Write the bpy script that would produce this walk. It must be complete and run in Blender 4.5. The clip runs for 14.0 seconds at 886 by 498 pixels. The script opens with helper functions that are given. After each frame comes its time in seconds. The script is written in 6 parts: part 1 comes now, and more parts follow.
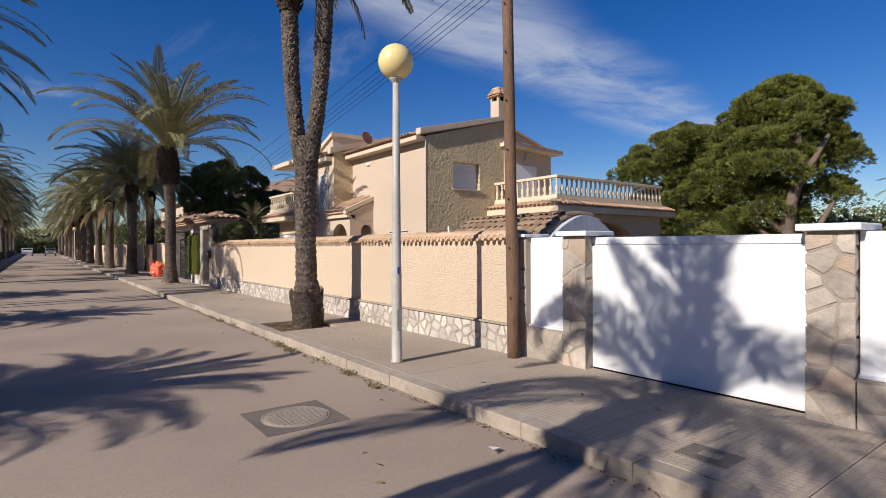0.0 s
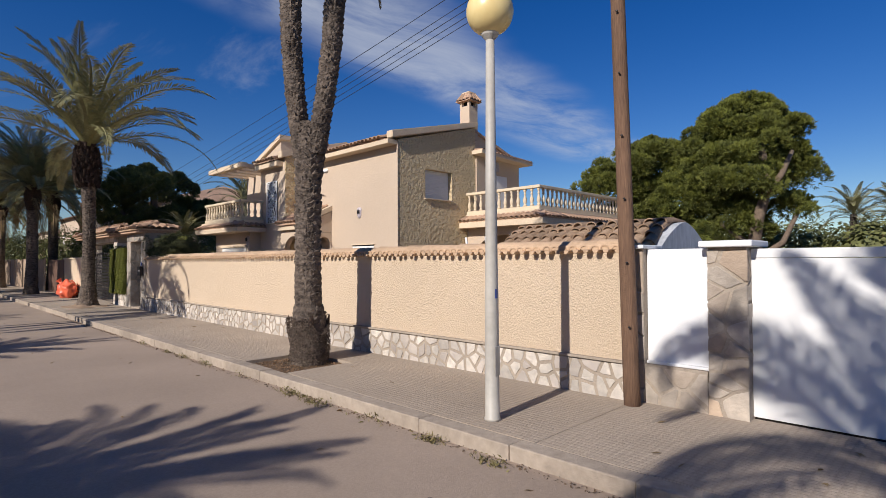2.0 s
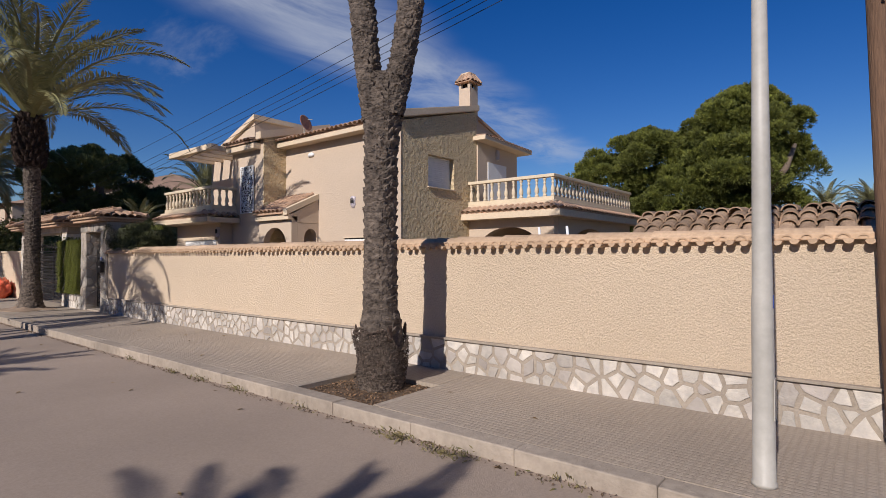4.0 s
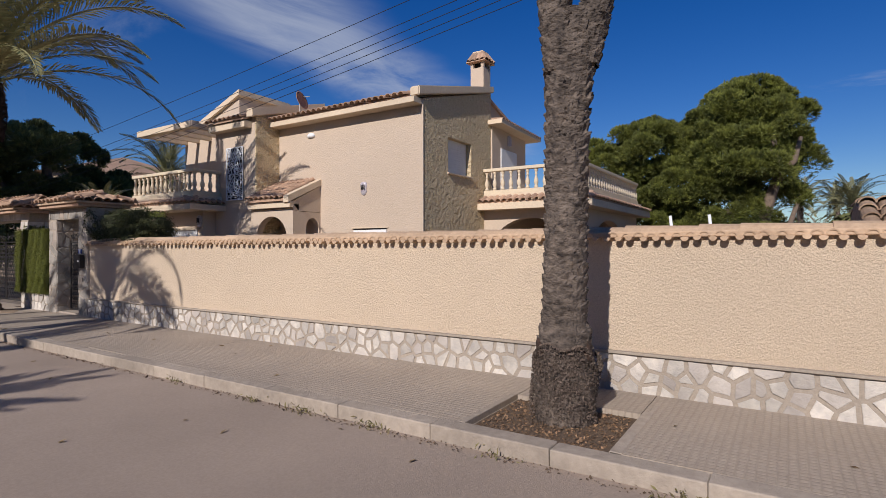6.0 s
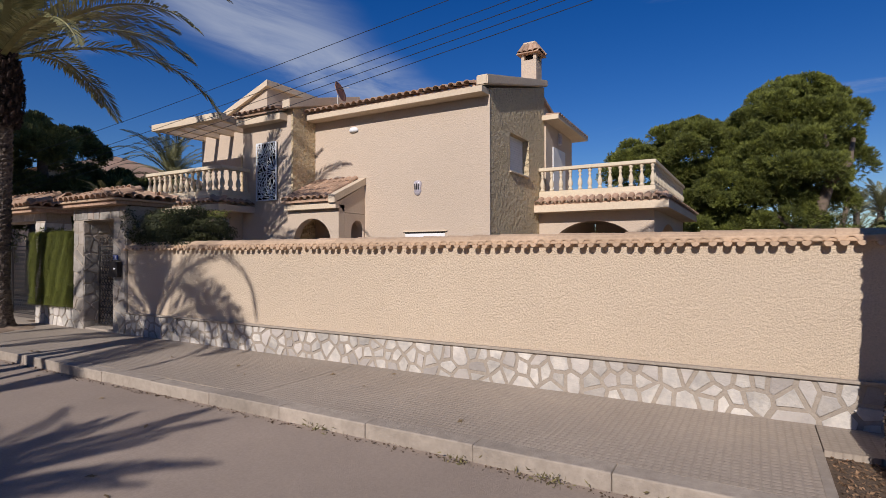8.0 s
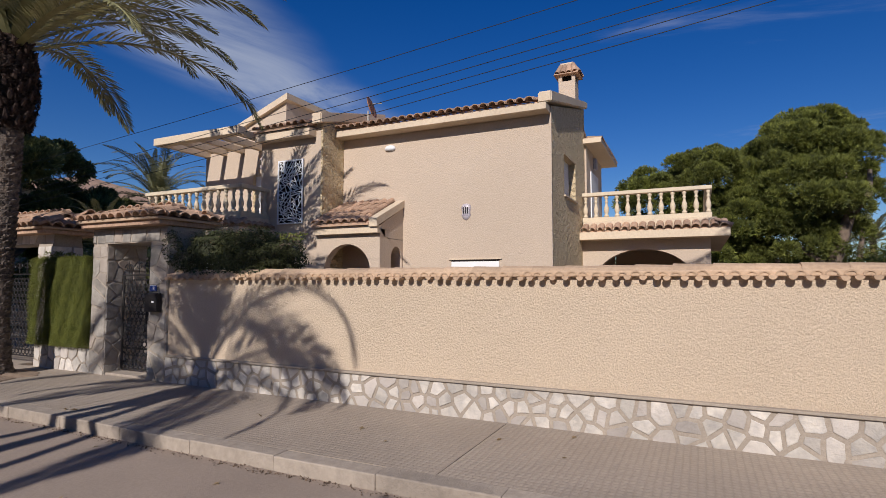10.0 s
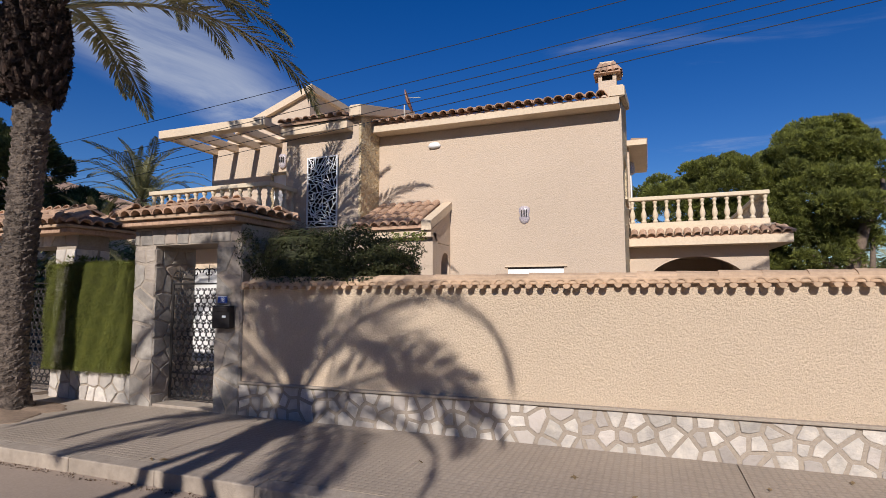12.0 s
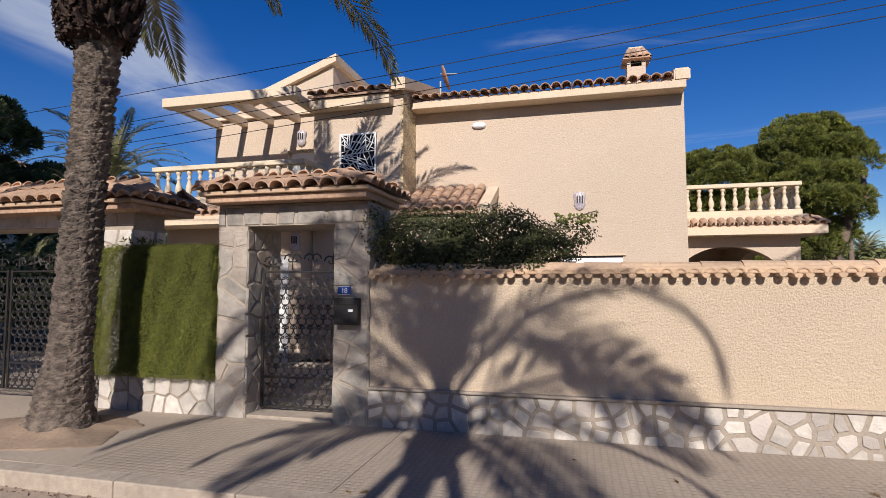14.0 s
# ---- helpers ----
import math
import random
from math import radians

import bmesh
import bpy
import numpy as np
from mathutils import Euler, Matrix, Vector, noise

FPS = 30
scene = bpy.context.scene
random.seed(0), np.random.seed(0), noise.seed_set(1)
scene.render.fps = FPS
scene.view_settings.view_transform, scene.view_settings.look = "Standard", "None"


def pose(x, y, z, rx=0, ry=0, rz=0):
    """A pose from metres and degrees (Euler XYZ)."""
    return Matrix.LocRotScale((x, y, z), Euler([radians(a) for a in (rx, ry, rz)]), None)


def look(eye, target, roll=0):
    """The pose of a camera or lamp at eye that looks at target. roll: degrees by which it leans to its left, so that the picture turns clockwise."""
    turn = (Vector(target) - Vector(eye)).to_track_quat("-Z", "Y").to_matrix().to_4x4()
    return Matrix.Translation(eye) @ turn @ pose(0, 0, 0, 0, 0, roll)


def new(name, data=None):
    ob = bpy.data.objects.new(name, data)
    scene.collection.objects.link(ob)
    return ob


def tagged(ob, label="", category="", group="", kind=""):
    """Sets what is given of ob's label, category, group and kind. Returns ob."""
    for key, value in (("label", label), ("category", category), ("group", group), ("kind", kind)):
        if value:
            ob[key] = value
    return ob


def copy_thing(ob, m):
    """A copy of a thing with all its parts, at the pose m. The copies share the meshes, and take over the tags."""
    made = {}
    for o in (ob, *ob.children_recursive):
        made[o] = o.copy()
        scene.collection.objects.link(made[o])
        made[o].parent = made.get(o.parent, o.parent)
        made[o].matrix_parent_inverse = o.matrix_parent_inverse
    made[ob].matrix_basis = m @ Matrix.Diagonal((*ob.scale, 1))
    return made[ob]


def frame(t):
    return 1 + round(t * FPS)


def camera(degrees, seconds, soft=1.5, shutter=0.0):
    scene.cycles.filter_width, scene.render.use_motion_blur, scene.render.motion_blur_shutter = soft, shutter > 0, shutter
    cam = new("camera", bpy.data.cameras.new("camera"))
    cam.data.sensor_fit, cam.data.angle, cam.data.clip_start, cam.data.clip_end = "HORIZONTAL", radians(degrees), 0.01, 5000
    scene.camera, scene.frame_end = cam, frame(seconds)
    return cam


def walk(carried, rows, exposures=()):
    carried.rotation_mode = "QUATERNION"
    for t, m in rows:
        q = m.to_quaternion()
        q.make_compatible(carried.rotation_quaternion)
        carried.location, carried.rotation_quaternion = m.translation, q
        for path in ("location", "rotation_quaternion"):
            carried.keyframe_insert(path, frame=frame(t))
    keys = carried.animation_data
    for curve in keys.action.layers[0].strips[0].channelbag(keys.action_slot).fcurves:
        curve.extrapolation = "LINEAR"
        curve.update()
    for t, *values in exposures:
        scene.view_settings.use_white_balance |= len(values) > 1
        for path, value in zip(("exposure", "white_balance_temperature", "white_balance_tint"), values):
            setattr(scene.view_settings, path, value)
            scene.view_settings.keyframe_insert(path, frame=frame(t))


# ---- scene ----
cam = camera(79.0, 14.0, soft=0.8)
METRES, EYE, TILT, LEAN, TURN = 17.8, 1.55, 0.0, 0.0, -37.1
ROWS = [
    (0.0, 0.0, 0.0, 0.0, -0.0, -0.29, 0.19),
    (0.5, -0.0273, 0.0229, 0.0014, -2.94, 0.3, 0.08),
    (1.0, -0.0513, 0.0494, 0.0018, -4.31, 0.96, 0.19),
    (1.5, -0.075, 0.0749, 0.0009, -5.83, 1.34, 0.15),
    (2.0, -0.0943, 0.1037, -0.0001, -8.35, 1.29, 0.26),
    (2.5, -0.1166, 0.1307, -0.001, -10.21, 1.25, 0.22),
    (3.0, -0.137, 0.1595, -0.002, -12.3, 1.02, 0.2),
    (3.5, -0.1595, 0.1874, -0.0009, -13.4, 0.7, 0.22),
    (4.0, -0.1821, 0.2139, -0.0007, -14.22, 0.77, 0.17),
    (6.5, -0.3043, 0.3529, 0.0003, -21.12, -0.26, 0.06),
    (7.0, -0.3265, 0.3815, 0.0001, -21.42, -0.24, 0.04),
    (7.5, -0.3459, 0.4122, 0.0006, -22.01, 0.05, 0.07),
    (8.0, -0.3677, 0.4413, 0.0005, -22.72, 0.51, 0.07),
    (10.5, -0.4753, 0.5843, 0.0032, -28.8, 4.17, 0.02),
    (11.0, -0.493, 0.6147, 0.0029, -30.12, 4.51, 0.11),
    (11.5, -0.5125, 0.6437, 0.0022, -30.94, 4.63, 0.1),
    (12.0, -0.5302, 0.6738, 0.0018, -32.17, 4.62, 0.11),
    (12.5, -0.5515, 0.7017, 0.0014, -33.22, 4.73, 0.07),
    (13.0, -0.5717, 0.7296, 0.0004, -35.53, 4.62, 0.07),
    (13.5, -0.5919, 0.759, 0.0008, -37.49, 3.98, 0.04),
    (14.0, -0.6114, 0.7875, 0.0017, -38.86, 3.58, 0.07),
]
walk(cam, [(t, pose(0, 0, EYE, TILT, LEAN, TURN) @ pose(METRES * x, METRES * y, METRES * z, 90 + pitch, roll, yaw)) for t, x, y, z, yaw, pitch, roll in ROWS],
     exposures=((0.0, 0.18, 6600, 12), (2.0, 0.04, 6500, 12), (3.0, -0.08, 6450, 13), (5.0, -0.14, 6300, 14), (7.0, -0.19, 6220, 14), (9.0, -0.19, 6230, 14), (11.0, -0.12, 6300, 13), (14.0, 0.14, 6400, 13)))

# ---- world and sun ----
world = bpy.data.worlds.new("world")
scene.world = world
world.use_nodes = True
wn, wl = world.node_tree.nodes, world.node_tree.links
wn.clear()
SUN_EL, SUN_DIR = 31.3, Vector((1.0, 0.110, 0.0)).normalized()
sky = wn.new("ShaderNodeTexSky")
sky.sky_type, sky.sun_disc = "NISHITA", False
sky.sun_elevation = radians(SUN_EL)
sky.sun_rotation = math.atan2(-SUN_DIR.x, -SUN_DIR.y)
sky.air_density, sky.dust_density, sky.ozone_density = 1.0, 0.1, 4.0
tc = wn.new("ShaderNodeTexCoord")
sep = wn.new("ShaderNodeSeparateXYZ")
wl.new(tc.outputs["Generated"], sep.inputs[0])
# thin cirrus: the view direction laid on a high flat layer
zc = wn.new("ShaderNodeMath"); zc.operation = "MAXIMUM"; zc.inputs[1].default_value = 0.06
wl.new(sep.outputs[2], zc.inputs[0])
flat = wn.new("ShaderNodeVectorMath"); flat.operation = "DIVIDE"
wl.new(tc.outputs["Generated"], flat.inputs[0])
wl.new(zc.outputs[0], flat.inputs[1])
def vdot(a, b):
    k = wn.new("ShaderNodeVectorMath"); k.operation = "DOT_PRODUCT"
    wl.new(a, k.inputs[0]); k.inputs[1].default_value = b
    return k.outputs["Value"]


def calc(op, a, b):
    k = wn.new("ShaderNodeMath"); k.operation = op
    for i_, q in enumerate((a, b)):
        if isinstance(q, (int, float)):
            k.inputs[i_].default_value = q
        else:
            wl.new(q, k.inputs[i_])
    return k.outputs[0]


def ramp(value, lo, hi, a=0.0, b=1.0):
    k = wn.new("ShaderNodeMapRange"); k.interpolation_type = "SMOOTHSTEP"
    wl.new(value, k.inputs[0])
    k.inputs[1].default_value, k.inputs[2].default_value, k.inputs[3].default_value, k.inputs[4].default_value = lo, hi, a, b
    return k.outputs[0]


def fibres(rot, scale, size, detail=9, rough=0.62, bend=0.6):
    m_ = wn.new("ShaderNodeMapping")
    m_.inputs["Rotation"].default_value, m_.inputs["Scale"].default_value = (0, 0, radians(rot)), scale
    wl.new(flat.outputs[0], m_.inputs[0])
    k = wn.new("ShaderNodeTexNoise")
    k.inputs["Scale"].default_value, k.inputs["Detail"].default_value, k.inputs["Roughness"].default_value, k.inputs["Distortion"].default_value = size, detail, rough, bend
    wl.new(m_.outputs[0], k.inputs[0])
    return k.outputs[0]


# one long band of cirrus, and a few faint wisps elsewhere
bend = calc("MULTIPLY", calc("SUBTRACT", fibres(0, (1, 1, 1), 0.7, 3), 0.5), 0.5)
across = calc("ABSOLUTE", calc("ADD", calc("SUBTRACT", vdot(flat.outputs[0], (-0.19, 0.98, 0)), 1.50), bend), 0.0)
along = vdot(flat.outputs[0], (0.98, 0.19, 0))
band = calc("MULTIPLY", ramp(across, 0.10, 0.52, 1.0, 0.0), calc("MULTIPLY", ramp(along, -0.2, 1.3), ramp(along, 4.4, 6.5, 1.0, 0.0)))
streak = ramp(fibres(-62, (0.7, 1.5, 1), 1.6), 0.22, 0.74)
wisps = calc("MULTIPLY", ramp(fibres(20, (0.8, 0.4, 1), 1.1), 0.58, 0.85), 0.45)
cover = calc("MAXIMUM", calc("MULTIPLY", calc("MULTIPLY", band, streak), 0.66), wisps)
cm = wn.new("ShaderNodeMix"); cm.data_type = "RGBA"
hs = wn.new("ShaderNodeHueSaturation"); hs.inputs["Saturation"].default_value = 1.36
hs.inputs["Hue"].default_value, hs.inputs["Value"].default_value = 0.5165, 1.58
wl.new(sky.outputs[0], hs.inputs["Color"])
wl.new(cover, cm.inputs[0])
wl.new(hs.outputs[0], cm.inputs[6])
cm.inputs[7].default_value = (10.5, 11.4, 12.8, 1)
bg = wn.new("ShaderNodeBackground")
bg.inputs[1].default_value = 0.050
wl.new(cm.outputs[2], bg.inputs[0])
wo = wn.new("ShaderNodeOutputWorld")
wl.new(bg.outputs[0], wo.inputs[0])

sun = new("sun", bpy.data.lights.new("sun", "SUN"))
sun.data.energy, sun.data.angle, sun.data.color = 5.0, radians(0.53), (1.0, 0.945, 0.87)
sun.matrix_world = look((0, 0, 30), Vector((0, 0, 30)) + SUN_DIR * math.cos(radians(SUN_EL)) - Vector((0, 0, math.sin(radians(SUN_EL)))))


# ---- materials ----
def mat(name, c1, c2=None, scale=30.0, rough=0.85, bump=0.0, bscale=60.0, big=0.12, bigscale=0.7, metal=0.0, vary=0.0, stretch=None, detail=6, kind="noise", island=0.0, trans=0.0, tint=None):
    """A surface with colour variation at two scales, object or island variation and relief."""
    m = bpy.data.materials.new(name)
    m.use_nodes = True
    n, l = m.node_tree.nodes, m.node_tree.links
    b = n["Principled BSDF"]
    b.inputs["Roughness"].default_value, b.inputs["Metallic"].default_value = rough, metal
    c2 = c2 or tuple(v * 0.8 for v in c1)
    geo = n.new("ShaderNodeNewGeometry")
    vec = geo.outputs["Position"]
    if stretch:
        mp_ = n.new("ShaderNodeMapping")
        mp_.inputs["Scale"].default_value = stretch
        l.new(vec, mp_.inputs[0])
        vec = mp_.outputs[0]
    a = n.new("ShaderNodeTexNoise")
    a.inputs["Scale"].default_value, a.inputs["Detail"].default_value, a.inputs["Roughness"].default_value = scale, detail, 0.6
    l.new(vec, a.inputs["Vector"])
    r1 = n.new("ShaderNodeMapRange")
    r1.inputs[1].default_value, r1.inputs[2].default_value = 0.32, 0.68
    l.new(a.outputs[0], r1.inputs[0])
    mx = n.new("ShaderNodeMix"); mx.data_type = "RGBA"
    mx.inputs[6].default_value, mx.inputs[7].default_value = (*c1, 1), (*c2, 1)
    l.new(r1.outputs[0], mx.inputs[0])
    col = mx.outputs[2]
    if tint:
        src_ = n.new("ShaderNodeObjectInfo").outputs["Random"]
        far_ = n.new("ShaderNodeMath"); far_.operation = "MULTIPLY"; far_.inputs[1].default_value = 7.31
        fr_ = n.new("ShaderNodeMath"); fr_.operation = "FRACT"
        l.new(src_, far_.inputs[0]); l.new(far_.outputs[0], fr_.inputs[0])
        ra_ = n.new("ShaderNodeMapRange")
        ra_.inputs[1].default_value, ra_.inputs[2].default_value = 0.5, 0.95
        l.new(fr_.outputs[0], ra_.inputs[0])
        m2 = n.new("ShaderNodeMix"); m2.data_type = "RGBA"
        l.new(ra_.outputs[0], m2.inputs[0]); l.new(col, m2.inputs[6])
        m2.inputs[7].default_value = (*tint, 1)
        col = m2.outputs[2]
    g = n.new("ShaderNodeTexNoise")
    g.inputs["Scale"].default_value, g.inputs["Detail"].default_value = bigscale, 5
    l.new(geo.outputs["Position"], g.inputs["Vector"])
    r2 = n.new("ShaderNodeMapRange")
    r2.inputs[1].default_value, r2.inputs[2].default_value = 0.3, 0.7
    r2.inputs[3].default_value, r2.inputs[4].default_value = 1 - big, 1 + big
    l.new(g.outputs[0], r2.inputs[0])
    val = r2.outputs[0]
    for amount, source in ((vary, "obj"), (island, "isl")):
        if amount:
            src = n.new("ShaderNodeObjectInfo").outputs["Random"] if source == "obj" else geo.outputs["Random Per Island"]
            r3 = n.new("ShaderNodeMapRange")
            r3.inputs[3].default_value, r3.inputs[4].default_value = 1 - amount, 1 + amount
            l.new(src, r3.inputs[0])
            mu = n.new("ShaderNodeMath"); mu.operation = "MULTIPLY"
            l.new(val, mu.inputs[0]); l.new(r3.outputs[0], mu.inputs[1])
            val = mu.outputs[0]
    hv = n.new("ShaderNodeHueSaturation")
    l.new(val, hv.inputs["Value"])
    l.new(col, hv.inputs["Color"])
    l.new(hv.outputs[0], b.inputs["Base Color"])
    if bump:
        if kind == "voronoi":
            h = n.new("ShaderNodeTexVoronoi"); h.inputs["Scale"].default_value = bscale
            h.feature = "SMOOTH_F1"
        else:
            h = n.new("ShaderNodeTexNoise")
            h.inputs["Scale"].default_value, h.inputs["Detail"].default_value, h.inputs["Roughness"].default_value = bscale, (6 if bscale > 15 else 4), (0.66 if bscale > 15 else 0.55)
        l.new(vec if stretch else geo.outputs["Position"], h.inputs["Vector"])
        bp = n.new("ShaderNodeBump")
        bp.inputs["Strength"].default_value, bp.inputs["Distance"].default_value = 1.0, bump
        l.new(h.outputs[0], bp.inputs["Height"])
        l.new(bp.outputs[0], b.inputs["Normal"])
    if trans:
        t = n.new("ShaderNodeBsdfTranslucent")
        ms = n.new("ShaderNodeMixShader"); ms.inputs[0].default_value = trans
        l.new(hv.outputs[0], t.inputs[0])
        l.new(b.outputs[0], ms.inputs[1]); l.new(t.outputs[0], ms.inputs[2])
        l.new(ms.outputs[0], n["Material Output"].inputs[0])
    return m


M_ASPHALT = mat("asphalt", (0.365, 0.283, 0.218), (0.305, 0.236, 0.182), 46, 0.93, 0.004, 150, 0.14, 0.4)
M_GROUND = mat("earth", (0.24, 0.17, 0.11), (0.17, 0.12, 0.08), 9, 0.95, 0.01, 40, 0.15, 0.3)
M_SOIL = mat("soil", (0.19, 0.125, 0.075), (0.09, 0.06, 0.04), 38, 0.97, 0.02, 60, 0.15, 2.0)
M_PAVE = mat("pavement concrete", (0.405, 0.332, 0.26), (0.335, 0.273, 0.212), 30, 0.88, 0.003, 150, 0.14, 0.6)
M_TILE = mat("pavement tile", (0.41, 0.335, 0.26), (0.345, 0.28, 0.217), 30, 0.85, 0.003, 120, 0.13, 0.6, vary=0.04, island=0.05)
M_KERB = mat("kerb concrete", (0.40, 0.332, 0.263), (0.30, 0.247, 0.195), 12, 0.9, 0.007, 45, 0.20, 0.9, vary=0.06)
M_STUCCO = mat("rough cream stucco", (0.695, 0.55, 0.395), (0.585, 0.458, 0.325), 60, 0.93, 0.026, 50, 0.05, 0.5, detail=5)
M_HOUSE = mat("cream render", (0.575, 0.456, 0.342), (0.525, 0.413, 0.308), 24, 0.92, 0.018, 32, 0.05, 0.4)
M_ROUGH = mat("ochre thrown render", (0.72, 0.565, 0.345), (0.58, 0.45, 0.27), 20, 0.95, 0.17, 10, 0.08, 0.6)
M_TRIM = mat("pale stucco trim", (0.68, 0.55, 0.395), (0.59, 0.465, 0.325), 20, 0.88, 0.003, 60, 0.08, 0.8)
M_BALU = mat("cast stone", (0.67, 0.56, 0.40), (0.59, 0.48, 0.335), 30, 0.8, 0.002, 80, 0.06, 1.5)
M_TERRA = mat("clay tile", (0.50, 0.325, 0.215), (0.34, 0.213, 0.138), 24, 0.86, 0.004, 70, 0.18, 1.8, vary=0.20)
M_CAPT = mat("weathered cap tile", (0.545, 0.385, 0.25), (0.43, 0.293, 0.188), 24, 0.88, 0.004, 60, 0.14, 1.5, vary=0.12)
M_MORTAR = mat("mortar", (0.40, 0.335, 0.265), (0.325, 0.27, 0.212), 30, 0.95, 0.008, 90, 0.14, 1.5)
M_STONE = mat("pale flagstone", (0.60, 0.54, 0.46), (0.44, 0.40, 0.355), 12, 0.85, 0.016, 18, 0.20, 2.4, vary=0.18, tint=(0.41, 0.36, 0.315))
M_STONE2 = mat("brown flagstone", (0.45, 0.385, 0.315), (0.33, 0.285, 0.235), 9, 0.85, 0.016, 16, 0.22, 2.6, vary=0.14, tint=(0.43, 0.325, 0.235))
M_STONE3 = mat("grey rubble stone", (0.37, 0.33, 0.278), (0.25, 0.222, 0.19), 10, 0.88, 0.02, 16, 0.22, 2.6, vary=0.18, tint=(0.35, 0.285, 0.228))
M_WHITE = mat("white gate paint", (0.74, 0.74, 0.725), (0.71, 0.71, 0.695), 3, 0.5, 0.0, 10, 0.02, 0.4)
M_WHITER = mat("white render", (0.78, 0.78, 0.775), (0.74, 0.74, 0.74), 8, 0.8, 0.002, 50, 0.02, 0.6)
M_IRON = mat("black iron", (0.022, 0.02, 0.02), (0.035, 0.03, 0.028), 40, 0.55, 0.001, 90, 0.1, 3, metal=0.4)
M_GALV = mat("painted steel post", (0.46, 0.435, 0.385), (0.39, 0.365, 0.32), 12, 0.5, 0.001, 60, 0.08, 1.8, metal=0.0)
M_GLOBE = mat("yellowed opal globe", (0.80, 0.64, 0.30), (0.74, 0.57, 0.25), 6, 0.3, 0.0, 10, 0.04, 2)
M_WOOD = mat("weathered pole wood", (0.20, 0.115, 0.068), (0.12, 0.068, 0.042), 12, 0.9, 0.012, 16, 0.18, 0.9, stretch=(7, 7, 0.5))
M_TRUNK = mat("palm trunk", (0.20, 0.155, 0.12), (0.042, 0.032, 0.026), 7, 0.95, 0.03, 14, 0.22, 1.6, stretch=(1.6, 1.6, 2.6))
M_BOOT = mat("old frond stubs", (0.085, 0.048, 0.032), (0.03, 0.019, 0.014), 16, 0.96, 0.03, 40, 0.2, 2)
M_FROND = mat("palm frond", (0.32, 0.295, 0.14), (0.18, 0.178, 0.08), 5, 0.42, 0.0, 10, 0.2, 0.7, vary=0.25, trans=0.2)
M_DRY = mat("dry frond", (0.33, 0.235, 0.12), (0.22, 0.15, 0.075), 6, 0.8, vary=0.2, trans=0.15)
M_PINE = mat("pine needles", (0.21, 0.225, 0.036), (0.062, 0.074, 0.015), 2.6, 0.7, 0.0, 10, 0.25, 0.6, island=0.4, trans=0.14)
M_PINED = mat("dark pine needles", (0.20, 0.205, 0.065), (0.105, 0.115, 0.04), 1.6, 0.7, 0.0, 10, 0.25, 0.6, island=0.35, trans=0.22)
M_BARK = mat("pine bark", (0.20, 0.145, 0.10), (0.11, 0.08, 0.06), 8, 0.95, 0.03, 12, 0.2, 1.0)
M_HEDGE = mat("hedge leaves", (0.185, 0.195, 0.028), (0.11, 0.125, 0.019), 9, 0.65, 0.0, 10, 0.15, 2.0, island=0.28, trans=0.25)
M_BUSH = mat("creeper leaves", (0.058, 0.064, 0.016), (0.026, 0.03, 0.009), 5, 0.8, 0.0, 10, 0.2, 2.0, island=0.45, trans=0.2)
M_DARK = mat("dark interior", (0.024, 0.019, 0.017), (0.016, 0.013, 0.012), 4, 0.9)
M_DARK.node_tree.nodes["Principled BSDF"].inputs["Specular IOR Level"].default_value = 0.05
M_SHUT = mat("white roller shutter", (0.80, 0.78, 0.75), (0.76, 0.74, 0.70), 5, 0.55, big=0.03)
M_CABLE = mat("black cable", (0.02, 0.02, 0.022), None, 5, 0.6)
M_BAG = mat("orange plastic sack", (0.80, 0.17, 0.08), (0.62, 0.10, 0.05), 4, 0.38, 0.004, 25, 0.1, 3)
M_GREYR = mat("blue-grey cement", (0.52, 0.54, 0.57), (0.40, 0.42, 0.45), 8, 0.9, 0.006, 40, 0.2, 3, stretch=(3, 3, 0.6))
M_BLUE = mat("blue enamel", (0.03, 0.07, 0.30), (0.025, 0.06, 0.26), 4, 0.3)
M_LETTER = mat("white enamel", (0.8, 0.8, 0.8), None, 4, 0.3)
M_CERAM = mat("glazed ceramic", (0.62, 0.56, 0.53), (0.26, 0.22, 0.28), 40, 0.3, big=0.05, detail=2)
M_CAST = mat("cast iron cover", (0.36, 0.305, 0.24), (0.25, 0.21, 0.165), 40, 0.9, 0.004, 90, 0.1, 2)
M_PATCH = mat("dark asphalt patch", (0.165, 0.138, 0.112), (0.115, 0.095, 0.077), 60, 0.95, 0.004, 160, 0.15, 3)
M_GRASS = mat("dry weeds", (0.17, 0.16, 0.06), (0.22, 0.17, 0.08), 9, 0.8, island=0.3, trans=0.2)
M_CARP = mat("silver car paint", (0.35, 0.37, 0.40), None, 3, 0.25, metal=0.6)
M_GLASS = mat("dark glass", (0.02, 0.025, 0.03), None, 3, 0.08)

# ---- building helpers ----
WORLD = {}


def thing(name, at, label, category, group="", kind=""):
    """An Empty at its base that parents its parts."""
    ob = new(name)
    ob.empty_display_size = 0.2
    ob.location = at
    WORLD[ob] = Matrix.Translation(at)
    return tagged(ob, label, category, group, kind)


def hang(ob, parent, m=None):
    m = m or Matrix.Identity(4)
    ob.parent = parent
    ob.matrix_parent_inverse = WORLD[parent].inverted()
    ob.matrix_basis = m
    WORLD[ob] = m
    return ob


